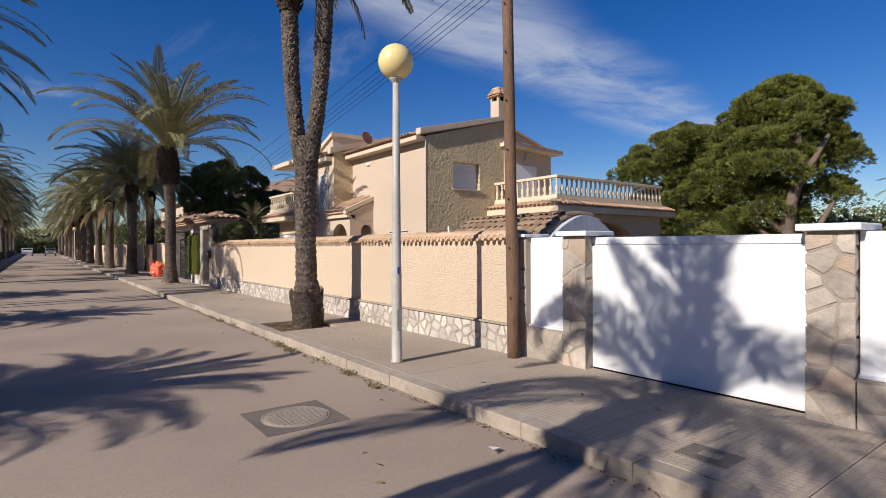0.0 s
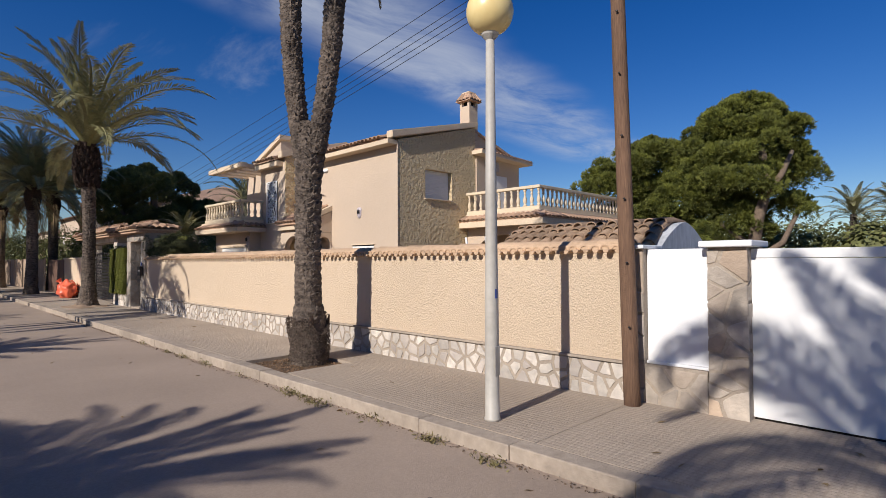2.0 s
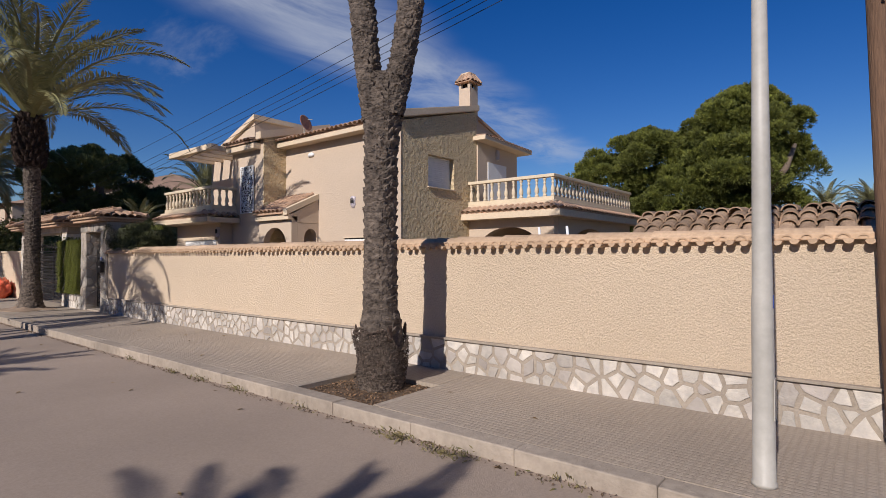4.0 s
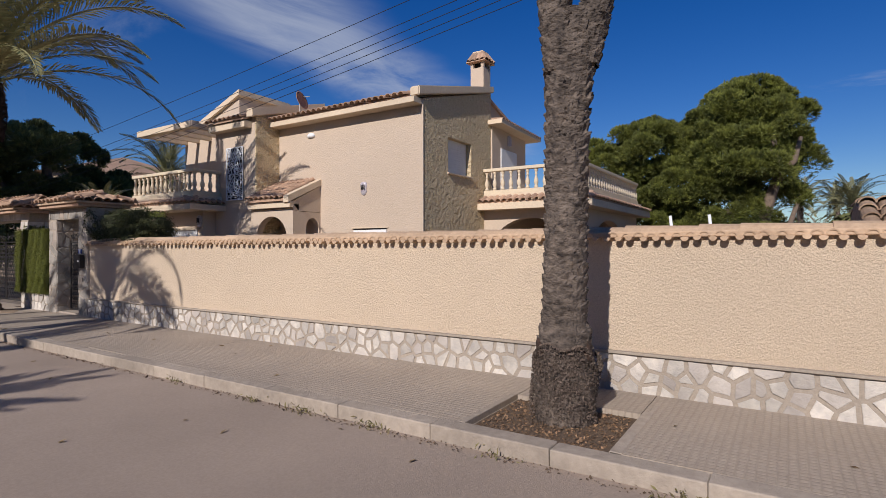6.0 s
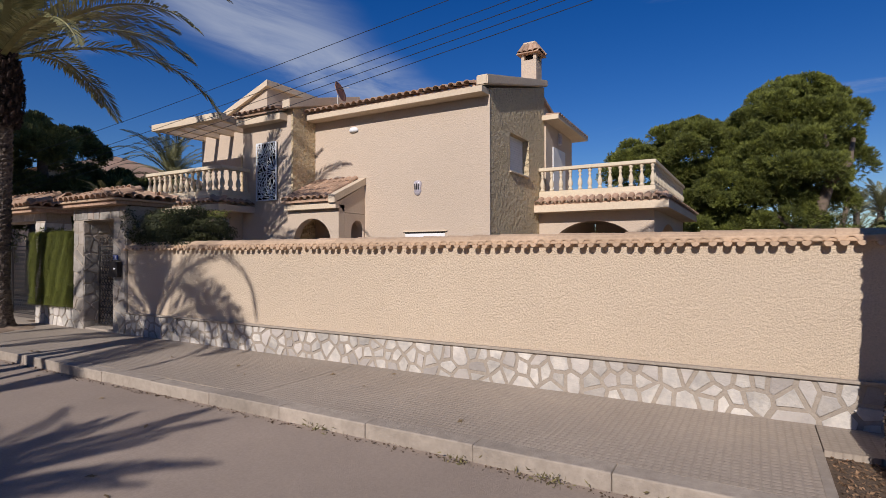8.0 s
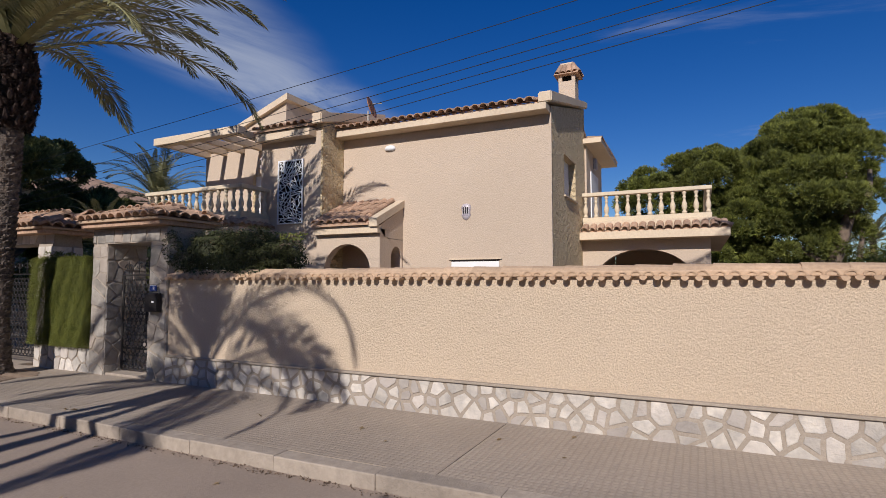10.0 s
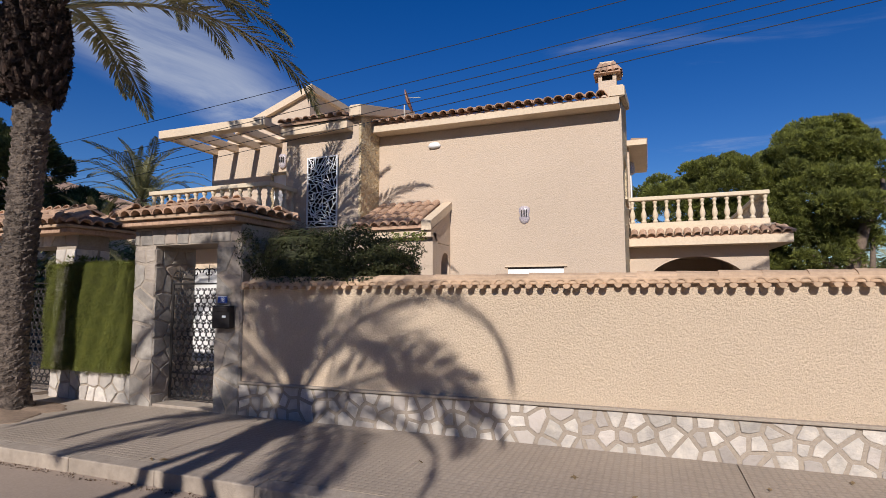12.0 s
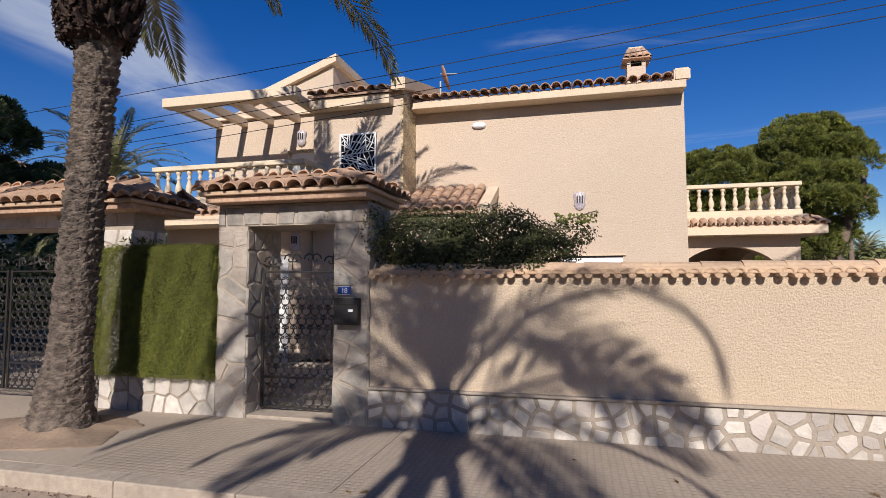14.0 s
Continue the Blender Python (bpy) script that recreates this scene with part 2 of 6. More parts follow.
def mesh_of(name, bm, material, smooth=False):
    me = bpy.data.meshes.new(name)
    bmesh.ops.recalc_face_normals(bm, faces=bm.faces)
    bm.to_mesh(me)
    bm.free()
    me.materials.append(material)
    if smooth:
        me.shade_smooth()
    return me


def part(name, bm, material, parent, label="", smooth=False, m=None):
    ob = new(name, mesh_of(name, bm, material, smooth) if isinstance(bm, bmesh.types.BMesh) else bm)
    if label:
        tagged(ob, label)
    return hang(ob, parent, m)


def solid(name, bm, material, label, category, group="", kind="", smooth=False):
    ob = new(name, mesh_of(name, bm, material, smooth) if isinstance(bm, bmesh.types.BMesh) else bm)
    WORLD[ob] = Matrix.Identity(4)
    return tagged(ob, label, category, group, kind)


def raw(name, verts, faces, material, smooth=False):
    me = bpy.data.meshes.new(name)
    me.from_pydata(verts, [], faces)
    me.materials.append(material)
    if smooth:
        me.shade_smooth()
    return me


def box(bm, x0, x1, y0, y1, z0, z1):
    v = [bm.verts.new(p) for p in ((x0, y0, z0), (x1, y0, z0), (x1, y1, z0), (x0, y1, z0), (x0, y0, z1), (x1, y0, z1), (x1, y1, z1), (x0, y1, z1))]
    for f in ((3, 2, 1, 0), (4, 5, 6, 7), (0, 1, 5, 4), (1, 2, 6, 5), (2, 3, 7, 6), (3, 0, 4, 7)):
        bm.faces.new([v[i] for i in f])
    return bm


def boxes(*b, bevel=0.0):
    bm = bmesh.new()
    for q in b:
        box(bm, *q)
    if bevel:
        bmesh.ops.bevel(bm, geom=bm.edges, offset=bevel, segments=2, affect="EDGES", profile=0.5)
    return bm


def hexa(bm, bottom, top):
    """A block between two quads given as four points each."""
    v = [bm.verts.new(p) for p in (*bottom, *top)]
    for f in ((3, 2, 1, 0), (4, 5, 6, 7), (0, 1, 5, 4), (1, 2, 6, 5), (2, 3, 7, 6), (3, 0, 4, 7)):
        bm.faces.new([v[i] for i in f])


def prism(bm, pts, axis, a, b):
    """A polygon of two coordinates carried along an axis from a to b."""
    def place(p, w):
        return {"x": (w, p[0], p[1]), "y": (p[0], w, p[1]), "z": (p[0], p[1], w)}[axis]
    lo, hi = [bm.verts.new(place(p, a)) for p in pts], [bm.verts.new(place(p, b)) for p in pts]
    bm.faces.new(lo)
    bm.faces.new(hi[::-1])
    for i in range(len(pts)):
        j = (i + 1) % len(pts)
        bm.faces.new((lo[i], hi[i], hi[j], lo[j]))
    return bm


def arch_wall(bm, axis, u0, u1, z0, z1, w0, w1, centre, half, spring, rise, n=20):
    """A wall of thickness w0 to w1 with an arched opening."""
    def pt(u, w, z):
        return (w, u, z) if axis == "y" else (u, w, z)
    us = [u0] + [centre + half * math.sin(math.pi * (k / n - 0.5)) for k in range(n + 1)] + [u1]
    for i in range(len(us) - 1):
        a, b = us[i], us[i + 1]
        def low(u, inner):
            return spring + rise * math.sqrt(max(0.0, 1 - ((u - centre) / half) ** 2)) if inner else z0
        inner = 0 < i < len(us) - 2
        hexa(bm, (pt(a, w0, low(a, inner)), pt(b, w0, low(b, inner)), pt(b, w1, low(b, inner)), pt(a, w1, low(a, inner))),
             (pt(a, w0, z1), pt(b, w0, z1), pt(b, w1, z1), pt(a, w1, z1)))
    return bm


def lathe(profile, seg=14, at=(0, 0, 0)):
    bm = bmesh.new()
    rings = []
    for r, z in profile:
        rings.append([bm.verts.new((at[0] + r * math.cos(2 * math.pi * k / seg), at[1] + r * math.sin(2 * math.pi * k / seg), at[2] + z)) for k in range(seg)])
    for a, b in zip(rings, rings[1:]):
        for k in range(seg):
            bm.faces.new((a[k], a[(k + 1) % seg], b[(k + 1) % seg], b[k]))
    bm.faces.new(rings[0][::-1])
    bm.faces.new(rings[-1])
    return bm


def tube(bm, pts, radii, seg=10, cap=True):
    """A round bar along points."""
    pts = [Vector(p) for p in pts]
    if not hasattr(radii, "__len__"):
        radii = [radii] * len(pts)
    rings, side = [], None
    for i, p in enumerate(pts):
        d = (pts[min(i + 1, len(pts) - 1)] - pts[max(i - 1, 0)]).normalized()
        side = (side - d * side.dot(d)).normalized() if side else d.orthogonal().normalized()
        up = d.cross(side)
        rings.append([bm.verts.new(p + (side * math.cos(2 * math.pi * k / seg) + up * math.sin(2 * math.pi * k / seg)) * radii[i]) for k in range(seg)])
    for a, b in zip(rings, rings[1:]):
        for k in range(seg):
            bm.faces.new((a[k], a[(k + 1) % seg], b[(k + 1) % seg], b[k]))
    if cap:
        bm.faces.new(rings[0][::-1])
        bm.faces.new(rings[-1])
    return bm


def barrel_mesh(name, length, r0, r1, thick, material, seg=7):
    """A half-round clay tile, convex up, along +x from its upper end (r0) to its lower end (r1)."""
    verts, faces = [], []
    for r, x in ((r0, 0.0), (r1, length), (r1 - thick, length), (r0 - thick, 0.0)):
        for k in range(seg + 1):
            a = math.pi * k / seg
            verts.append((x, r * math.cos(a), r * 0.85 * math.sin(a)))
    n = seg + 1
    for q in range(4):
        for k in range(seg):
            a, b = q * n + k, ((q + 1) % 4) * n + k
            faces.append((a, a + 1, b + 1, b))
    for k in (0, seg):
        faces.append((k, n + k, 2 * n + k, 3 * n + k))
    return raw(name, verts, faces, material, False)


def aligned(at, along, up):
    """A pose whose x runs along, and whose z is nearest to up."""
    x = Vector(along).normalized()
    z = (Vector(up) - x * Vector(up).dot(x)).normalized()
    y = z.cross(x)
    m = Matrix((x, y, z)).transposed().to_4x4()
    m.translation = at
    return m


RNG = random.Random(5)


def clip(poly, nx, ny, d):
    out = []
    for i, p in enumerate(poly):
        q = poly[(i + 1) % len(poly)]
        a, b = p[0] * nx + p[1] * ny - d, q[0] * nx + q[1] * ny - d
        if a <= 0:
            out.append(p)
        if (a < 0 < b) or (b < 0 < a):
            s = a / (a - b)
            out.append((p[0] + (q[0] - p[0]) * s, p[1] + (q[1] - p[1]) * s))
    return out


def flagstones(parent, origin, u, v, w, h, size, material, gap=0.016, proud=0.015, squash=1.0, name="stone"):
    """Irregular flat stones over a face, each one a piece."""
    o, u, v = Vector(origin), Vector(u), Vector(v)
    nrm = u.cross(v).normalized()
    nx, ny = max(1, round(w / size)), max(1, round(h / size * squash))
    pts = []
    for j in range(ny):
        for i in range(nx):
            if nx * ny > 6 and RNG.random() < 0.13:
                continue
            pts.append(((i + 0.5 + RNG.uniform(-0.46, 0.46) + (0.2 if j % 2 else -0.2) * (nx > 2)) * w / nx, (j + 0.5 + RNG.uniform(-0.40, 0.40)) * h / ny))
    for i, p in enumerate(pts):
        poly = [(0, 0), (w, 0), (w, h), (0, h)]
        for j, q in enumerate(pts):
            if i == j or abs(p[0] - q[0]) > 3 * size:
                continue
            dx, dy = q[0] - p[0], q[1] - p[1]
            ln = math.hypot(dx, dy)
            if ln < 1e-6:
                continue
            poly = clip(poly, dx / ln, dy / ln, (p[0] * dx + p[1] * dy) / ln + ln / 2 - gap / 2)
            if len(poly) < 3:
                break
        if len(poly) < 3:
            continue
        cx, cy = sum(a for a, b in poly) / len(poly), sum(b for a, b in poly) / len(poly)
        worn = []
        for a, q in enumerate(poly):
            z_ = poly[(a + 1) % len(poly)]
            worn.append((q[0] + (cx - q[0]) * RNG.uniform(0.0, 0.07), q[1] + (cy - q[1]) * RNG.uniform(0.0, 0.07)))
            ln = math.hypot(z_[0] - q[0], z_[1] - q[1])
            if ln > 0.07:
                f_, k_ = RNG.uniform(0.35, 0.65), RNG.uniform(-0.01, 0.08)
                m_ = (q[0] + (z_[0] - q[0]) * f_, q[1] + (z_[1] - q[1]) * f_)
                worn.append((m_[0] + (cx - m_[0]) * k_, m_[1] + (cy - m_[1]) * k_))
        poly = worn
        hgt = proud * RNG.uniform(0.6, 1.25)
        tilt = (RNG.uniform(-0.05, 0.05), RNG.uniform(-0.05, 0.05))
        verts, k = [], len(poly)
        for shrink, z in ((1.0, -0.012), (0.985, hgt * 0.55), (0.90, hgt)):
            for a, b in poly:
                x_, y_ = cx + (a - cx) * shrink, cy + (b - cy) * shrink
                zz = z + ((x_ - cx) * tilt[0] + (y_ - cy) * tilt[1] if z > 0 else 0)
                verts.append(o + u * x_ + v * y_ + nrm * zz)
        faces = [tuple(range(2 * k, 3 * k))]
        for ring in (0, 1):
            for a in range(k):
                b = (a + 1) % k
                faces.append((ring * k + a, ring * k + b, (ring + 1) * k + b, (ring + 1) * k + a))
        part(name, raw(name, verts, faces, material), None, parent)


def leaf_cloud(name, centres, normals, size, count_seed, material, spread=0.6, aspect=0.45):
    """Many small pointed leaves, one at each centre, facing roughly along its normal."""
    rs = np.random.RandomState(count_seed)
    c, nrm = np.asarray(centres, float), np.asarray(normals, float)
    n = len(c)
    nrm = nrm + rs.normal(0, spread, (n, 3))
    nrm /= np.linalg.norm(nrm, axis=1)[:, None] + 1e-9
    t = np.cross(nrm, rs.normal(0, 1, (n, 3)))
    t /= np.linalg.norm(t, axis=1)[:, None] + 1e-9
    b = np.cross(nrm, t)
    s = size * rs.uniform(0.6, 1.3, (n, 1))
    verts = np.stack([c - t * s * 0.5, c + b * s * aspect * 0.5 + nrm * s * 0.08, c + t * s * 0.5, c - b * s * aspect * 0.5 + nrm * s * 0.08], 1).reshape(-1, 3)
    me = bpy.data.meshes.new(name)
    idx = np.arange(4 * n)
    me.vertices.add(4 * n); me.vertices.foreach_set("co", verts.ravel())
    me.loops.add(4 * n); me.loops.foreach_set("vertex_index", idx)
    me.polygons.add(n); me.polygons.foreach_set("loop_start", idx[::4]); me.polygons.foreach_set("loop_total", np.full(n, 4))
    me.update(calc_edges=True)
    me.materials.append(material)
    return me


# ---- ground, road, pavements ----
PAV, ROADZ, KX, WX = 0.15, 0.03, 3.05, 4.93
solid("ground", boxes((-400, 700, -300, 900, -0.6, -0.06)), M_GROUND, "bare sandy earth reaching to the horizon", "ground", kind="structure")
solid("road", boxes((-2.35, KX + 0.02, -60, 300, -0.3, ROADZ)), M_ASPHALT, "dusty worn beige-grey asphalt street", "road", kind="structure")
pave = solid("pavement_right", boxes((KX + 0.15, 9.0, -60, 300, -0.3, PAV - 0.05)), M_PAVE, "sandy concrete pavement along the garden walls", "pavement", kind="structure")
solid("pavement_left", boxes((-4.3, -2.42, -60, 300, -0.3, PAV)), M_PAVE, "concrete pavement on the far side of the street", "pavement", kind="structure")
kerb_r = thing("kerb_right", (KX, 12, 0), "worn concrete kerb stones edging the pavement", "kerb", kind="structure")
kerb_me = mesh_of("kerbstone", boxes((0, 0.18, 0.0012, 0.9988, -0.25, PAV + 0.004), bevel=0.011), M_KERB)
for k in range(-6, 70):
    part("kerbstone", kerb_me, None, kerb_r, m=pose(KX + RNG.uniform(-0.004, 0.004), k + 0.02, RNG.uniform(-0.005, 0.002), 0, RNG.uniform(-0.7, 0.7), RNG.uniform(-0.2, 0.2)))
kerb_l = thing("kerb_left", (-2.4, 12, 0), "concrete kerb stones across the street", "kerb", kind="structure")
for k in range(-6, 70):
    part("kerbstone", kerb_me, None, kerb_l, m=pose(-2.47, k + 0.02, RNG.uniform(-0.008, 0.004)))

# paving slabs of small studded tiles between straight joints
def studded(m):
    """Adds the small round studs of the paving tiles to a material."""
    n, l = m.node_tree.nodes, m.node_tree.links
    geo = n.new("ShaderNodeNewGeometry")
    sx = n.new("ShaderNodeSeparateXYZ")
    l.new(geo.outputs["Position"], sx.inputs[0])
    waves = []
    for axis in (0, 1):
        k = n.new("ShaderNodeMath"); k.operation = "MULTIPLY"; k.inputs[1].default_value = math.pi / 0.056
        w = n.new("ShaderNodeMath"); w.operation = "SINE"
        w2 = n.new("ShaderNodeMath"); w2.operation = "ABSOLUTE"
        l.new(sx.outputs[axis], k.inputs[0]); l.new(k.outputs[0], w.inputs[0]); l.new(w.outputs[0], w2.inputs[0])
        waves.append(w2.outputs[0])
    mu = n.new("ShaderNodeMath"); mu.operation = "MULTIPLY"
    l.new(waves[0], mu.inputs[0]); l.new(waves[1], mu.inputs[1])
    rg = n.new("ShaderNodeMapRange"); rg.inputs[1].default_value, rg.inputs[2].default_value = 0.15, 0.45
    l.new(mu.outputs[0], rg.inputs[0])
    b = n["Principled BSDF"]
    bp = n.new("ShaderNodeBump"); bp.inputs["Distance"].default_value = 0.003
    l.new(rg.outputs[0], bp.inputs["Height"])
    old = b.inputs["Normal"].links[0].from_socket
    l.new(old, bp.inputs["Normal"])
    l.new(bp.outputs[0], b.inputs["Normal"])
    colour = b.inputs["Base Color"].links[0].from_socket
    dk = n.new("ShaderNodeMix"); dk.data_type = "RGBA"; dk.blend_type = "MULTIPLY"
    dk.inputs[0].default_value = 1.0
    r2_ = n.new("ShaderNodeMapRange"); r2_.inputs[3].default_value = 0.90
    l.new(rg.outputs[0], r2_.inputs[0])
    l.new(colour, dk.inputs[6]); l.new(r2_.outputs[0], dk.inputs[7])
    l.new(dk.outputs[2], b.inputs["Base Color"])


studded(M_TILE)
slabs = thing("paving", (4.1, 10, PAV), "sandy studded cement paving laid in long bays", "paving", kind="structure")
SX0, SX1 = KX + 0.186, WX - 0.02
bays = [-30, -12, -4.5, -0.4, 1.15, 2.6, 4.9, 8.66, 9.80, 14.6, 19.4, 21.6]
for a_, b_ in zip(bays, bays[1:]):
    if a_ == 8.66:
        part("slab", boxes((4.22, SX1, a_ + 0.004, b_ - 0.004, -0.2, PAV)), M_TILE, slabs)
        continue
    part("slab", boxes((SX0, 5.24 if b_ <= 4.9 else SX1, a_ + 0.004, b_ - 0.004, -0.2, PAV)), M_TILE, slabs)
part("slab", boxes((SX0, SX1, 21.604, 23.6, -0.2, PAV)), M_PAVE, slabs)
for a_, b_ in ((23.604, 31.5), (31.508, 44), (44.008, 70), (70.008, 140), (140.008, 300)):
    part("slab", boxes((SX0, SX1 + 0.3, a_, b_, -0.2, PAV)), M_PAVE, slabs)
pit = solid("tree_pit", boxes((SX0 - 0.02, 4.22, 8.67, 9.79, -0.2, PAV - 0.045)), M_SOIL, "square planting pit of dry litter and soil", "tree pit", kind="structure")
part("pit_edge", boxes((SX0, 4.30, 8.57, 8.655, -0.1, PAV + 0.004), bevel=0.006), M_KERB, pit, "concrete pit edging")
part("pit_edge", boxes((SX0, 4.30, 9.805, 9.87, -0.1, PAV + 0.004), bevel=0.006), M_KERB, pit, "concrete pit edging")
lit = np.random.RandomState(3)
n_l = 1500
part("litter", leaf_cloud("litter", np.stack([lit.uniform(SX0 + 0.02, 4.2, n_l), lit.uniform(8.7, 9.77, n_l), lit.uniform(PAV - 0.045, PAV - 0.03, n_l)], 1), np.tile((0, 0, 1.0), (n_l, 1)), 0.028, 6, mat("bark litter", (0.28, 0.17, 0.09), (0.14, 0.08, 0.045), 50, 0.9, island=0.5), 0.5, 0.6), None, pit, "brown bark chips and dry leaves")

# ---- garden wall ----
WY0, WY1 = 4.93, 19.80
gw = thing("garden_wall", (WX, 12, PAV), "cream roughcast garden wall with stone plinth and clay tile cap", "garden wall", kind="structure")
part("wall_body", boxes((WX, WX + 0.26, WY0, WY1, 0.514, 1.70)), M_STUCCO, gw)
part("plinth", boxes((WX - 0.03, WX + 0.28, WY0, WY1, -0.1, 0.513)), M_MORTAR, gw, "grey mortar plinth between the flagstones")
part("ledge", boxes((WX - 0.065, WX + 0.05, WY0, WY1, 0.515, 0.541), bevel=0.006), M_MORTAR, gw, "thin mortar ledge over the plinth")
flagstones(gw, (WX - 0.032, WY1, PAV - 0.03), (0, -1, 0), (0, 0, 1), WY1 - WY0, 0.388, 0.155, M_STONE, gap=0.032, squash=1.3, proud=0.008)
part("cap_bed", boxes((WX - 0.02, WX + 0.30, WY0, WY1, 1.672, 1.728), bevel=0.025), M_CAPT, gw, "mortar bed of the tile cap")
part("cap_fill", boxes((WX - 0.062, WX - 0.021, WY0 + 0.01, WY1 - 0.01, 1.655, 1.712), bevel=0.012), M_CAPT, gw, "mortar fill under the cover tiles")


def channel_tile(name, length, r, material):
    """A channel tile laid hollow side up and filled with mortar, along +x; its round belly hangs down."""
    verts, faces = [], []
    outline = [(r * math.cos(a_), -r * 0.95 * math.sin(a_)) for a_ in [math.pi * k / 8 for k in range(9)]] + [(-r * 0.5, r * 0.22), (r * 0.5, r * 0.22)]
    for x_, f_ in ((0, 0.9), (length - 0.01, 1.0), (length, 0.93)):
        verts += [(x_, a_ * f_, b_ * f_) for a_, b_ in outline]
    n_ = len(outline)
    for q in range(2):
        for k in range(n_):
            faces.append((q * n_ + k, q * n_ + (k + 1) % n_, (q + 1) * n_ + (k + 1) % n_, (q + 1) * n_ + k))
    faces += [tuple(range(n_)), tuple(range(2 * n_, 3 * n_))]
    return raw(name, verts, faces, material)


cap_me = channel_tile("cap_tile", 0.25, 0.036, M_CAPT)
n_cap = int((WY1 - WY0) / 0.118)
for k in range(n_cap):
    y = WY0 + 0.07 + k * 0.118
    part("cap_tile", cap_me, None, gw, m=aligned((WX + (0.14 if RNG.random() > 0.07 else 0.175), y + RNG.uniform(-0.008, 0.008), 1.665 + RNG.uniform(-0.006, 0.006)), (-1, RNG.uniform(-0.07, 0.07), -0.05), (0, 0, 1)))
cov_me = barrel_mesh("cover_tile", 0.24, 0.043, 0.050, 0.014, M_CAPT)
for k in range(n_cap - 1):
    y = WY0 + 0.129 + k * 0.118
    part("cover_tile", cov_me, None, gw, m=aligned((WX + 0.17, y + RNG.uniform(-0.008, 0.008), 1.690 + RNG.uniform(-0.008, 0.005)), (-1, RNG.uniform(-0.06, 0.06), -0.10), (0, 0, 1)))
top_me = barrel_mesh("ridge_tile", 0.36, 0.13, 0.14, 0.016, M_CAPT)
for k in range(int((WY1 - WY0) / 0.335)):
    part("ridge_tile", top_me, None, gw, m=aligned((WX + 0.10, WY0 + k * 0.335, 1.655 + RNG.uniform(-0.006, 0.006)), (0.0, 1, 0.004), (0, 0, 1)))

# ---- white gate, its pillars and side panels ----
def pillar(y0, y1, label):
    p = thing("gate_pillar", (5.15, (y0 + y1) / 2, PAV), label, "gate pillar", "stone pillars of the white gate", "structure")
    part("core", boxes((WX + 0.02, WX + 0.42, y0 + 0.015, y1 - 0.015, -0.1, 1.66)), M_MORTAR, p)
    flagstones(p, (WX + 0.02, y1, PAV - 0.04), (0, -1, 0), (0, 0, 1), y1 - y0, 1.53, 0.16, M_STONE2, gap=0.02, proud=0.008)
    flagstones(p, (WX + 0.02, y0 + 0.015, PAV - 0.04), (1, 0, 0), (0, 0, 1), 0.4, 1.53, 0.16, M_STONE2, gap=0.02, proud=0.008)
    flagstones(p, (WX + 0.42, y1 - 0.015, PAV - 0.04), (-1, 0, 0), (0, 0, 1), 0.4, 1.53, 0.16, M_STONE2, gap=0.02, proud=0.008)
    part("cap", boxes((WX - 0.05, WX + 0.48, y0 - 0.05, y1 + 0.05, 1.662, 1.72), bevel=0.012), M_WHITER, p, "white concrete cap slab")


pillar(3.87, 4.21, "rough brown flagstone gate pillar with white cap")
pillar(1.36, 1.70, "rough brown flagstone gate pillar with white cap")
pillar(-2.4, -2.06, "rough brown flagstone gate pillar with white cap")


def side_panel(y0, y1, name):
    p = thing(name, (5.1, (y0 + y1) / 2, PAV), "white smooth wall panel above a flagstone base", "wall panel", "white wall panels", "structure")
    part("base", boxes((WX + 0.03, WX + 0.30, y0, y1, -0.1, 0.53)), M_MORTAR, p)
    flagstones(p, (WX + 0.03, y1, PAV - 0.04), (0, -1, 0), (0, 0, 1), y1 - y0, 0.40, 0.19, M_STONE2, gap=0.02, proud=0.008)
    part("panel", boxes((WX + 0.10, WX + 0.28, y0, y1, 0.53, 1.655), bevel=0.004), M_WHITER, p, "smooth white painted panel")
    part("sill", boxes((WX + 0.06, WX + 0.2, y0 + 0.002, y1 - 0.002, 0.532, 0.56), bevel=0.006), M_WHITER, p, "white sill")


side_panel(4.215, 4.80, "white_panel")
side_panel(-2.0, 1.355, "white_panel")
strip = thing("stone_strip", (5.0, 4.87, PAV), "narrow brown flagstone post ending the garden wall", "stone post", kind="structure")
part("core", boxes((WX + 0.03, WX + 0.4, 4.805, 4.925, -0.1, 1.66)), M_MORTAR, strip)
flagstones(strip, (WX + 0.03, 4.925, PAV - 0.04), (0, -1, 0), (0, 0, 1), 0.12, 1.53, 0.2, M_STONE2)
part("cap", boxes((WX - 0.03, WX + 0.44, 4.78, 4.95, 1.662, 1.70), bevel=0.01), M_WHITER, strip, "white cap slab")
wg = thing("sliding_gate", (5.12, 2.8, PAV), "large white metal sliding gate, closed, dappled with palm shade", "gate")
part("leaf", boxes((5.08, 5.13, 1.69, 3.88, 0.168, 1.56), bevel=0.004), M_WHITE, wg)
part("top_rail", boxes((5.075, 5.135, 1.69, 3.88, 1.564, 1.645), bevel=0.005), M_WHITE, wg, "white top rail")
part("track", boxes((5.085, 5.125, 1.70, 3.87, 0.1, 0.166)), M_DARK, wg, "dark floor track")

# ---- the house ----
house = thing("house", (11.1, 18.4, 0), "two-storey cream rendered villa with clay tile roofs and balustraded terraces", "house")
ROOF_TILE = barrel_mesh("tile", 0.42, 0.085, 0.10, 0.016, M_TERRA)


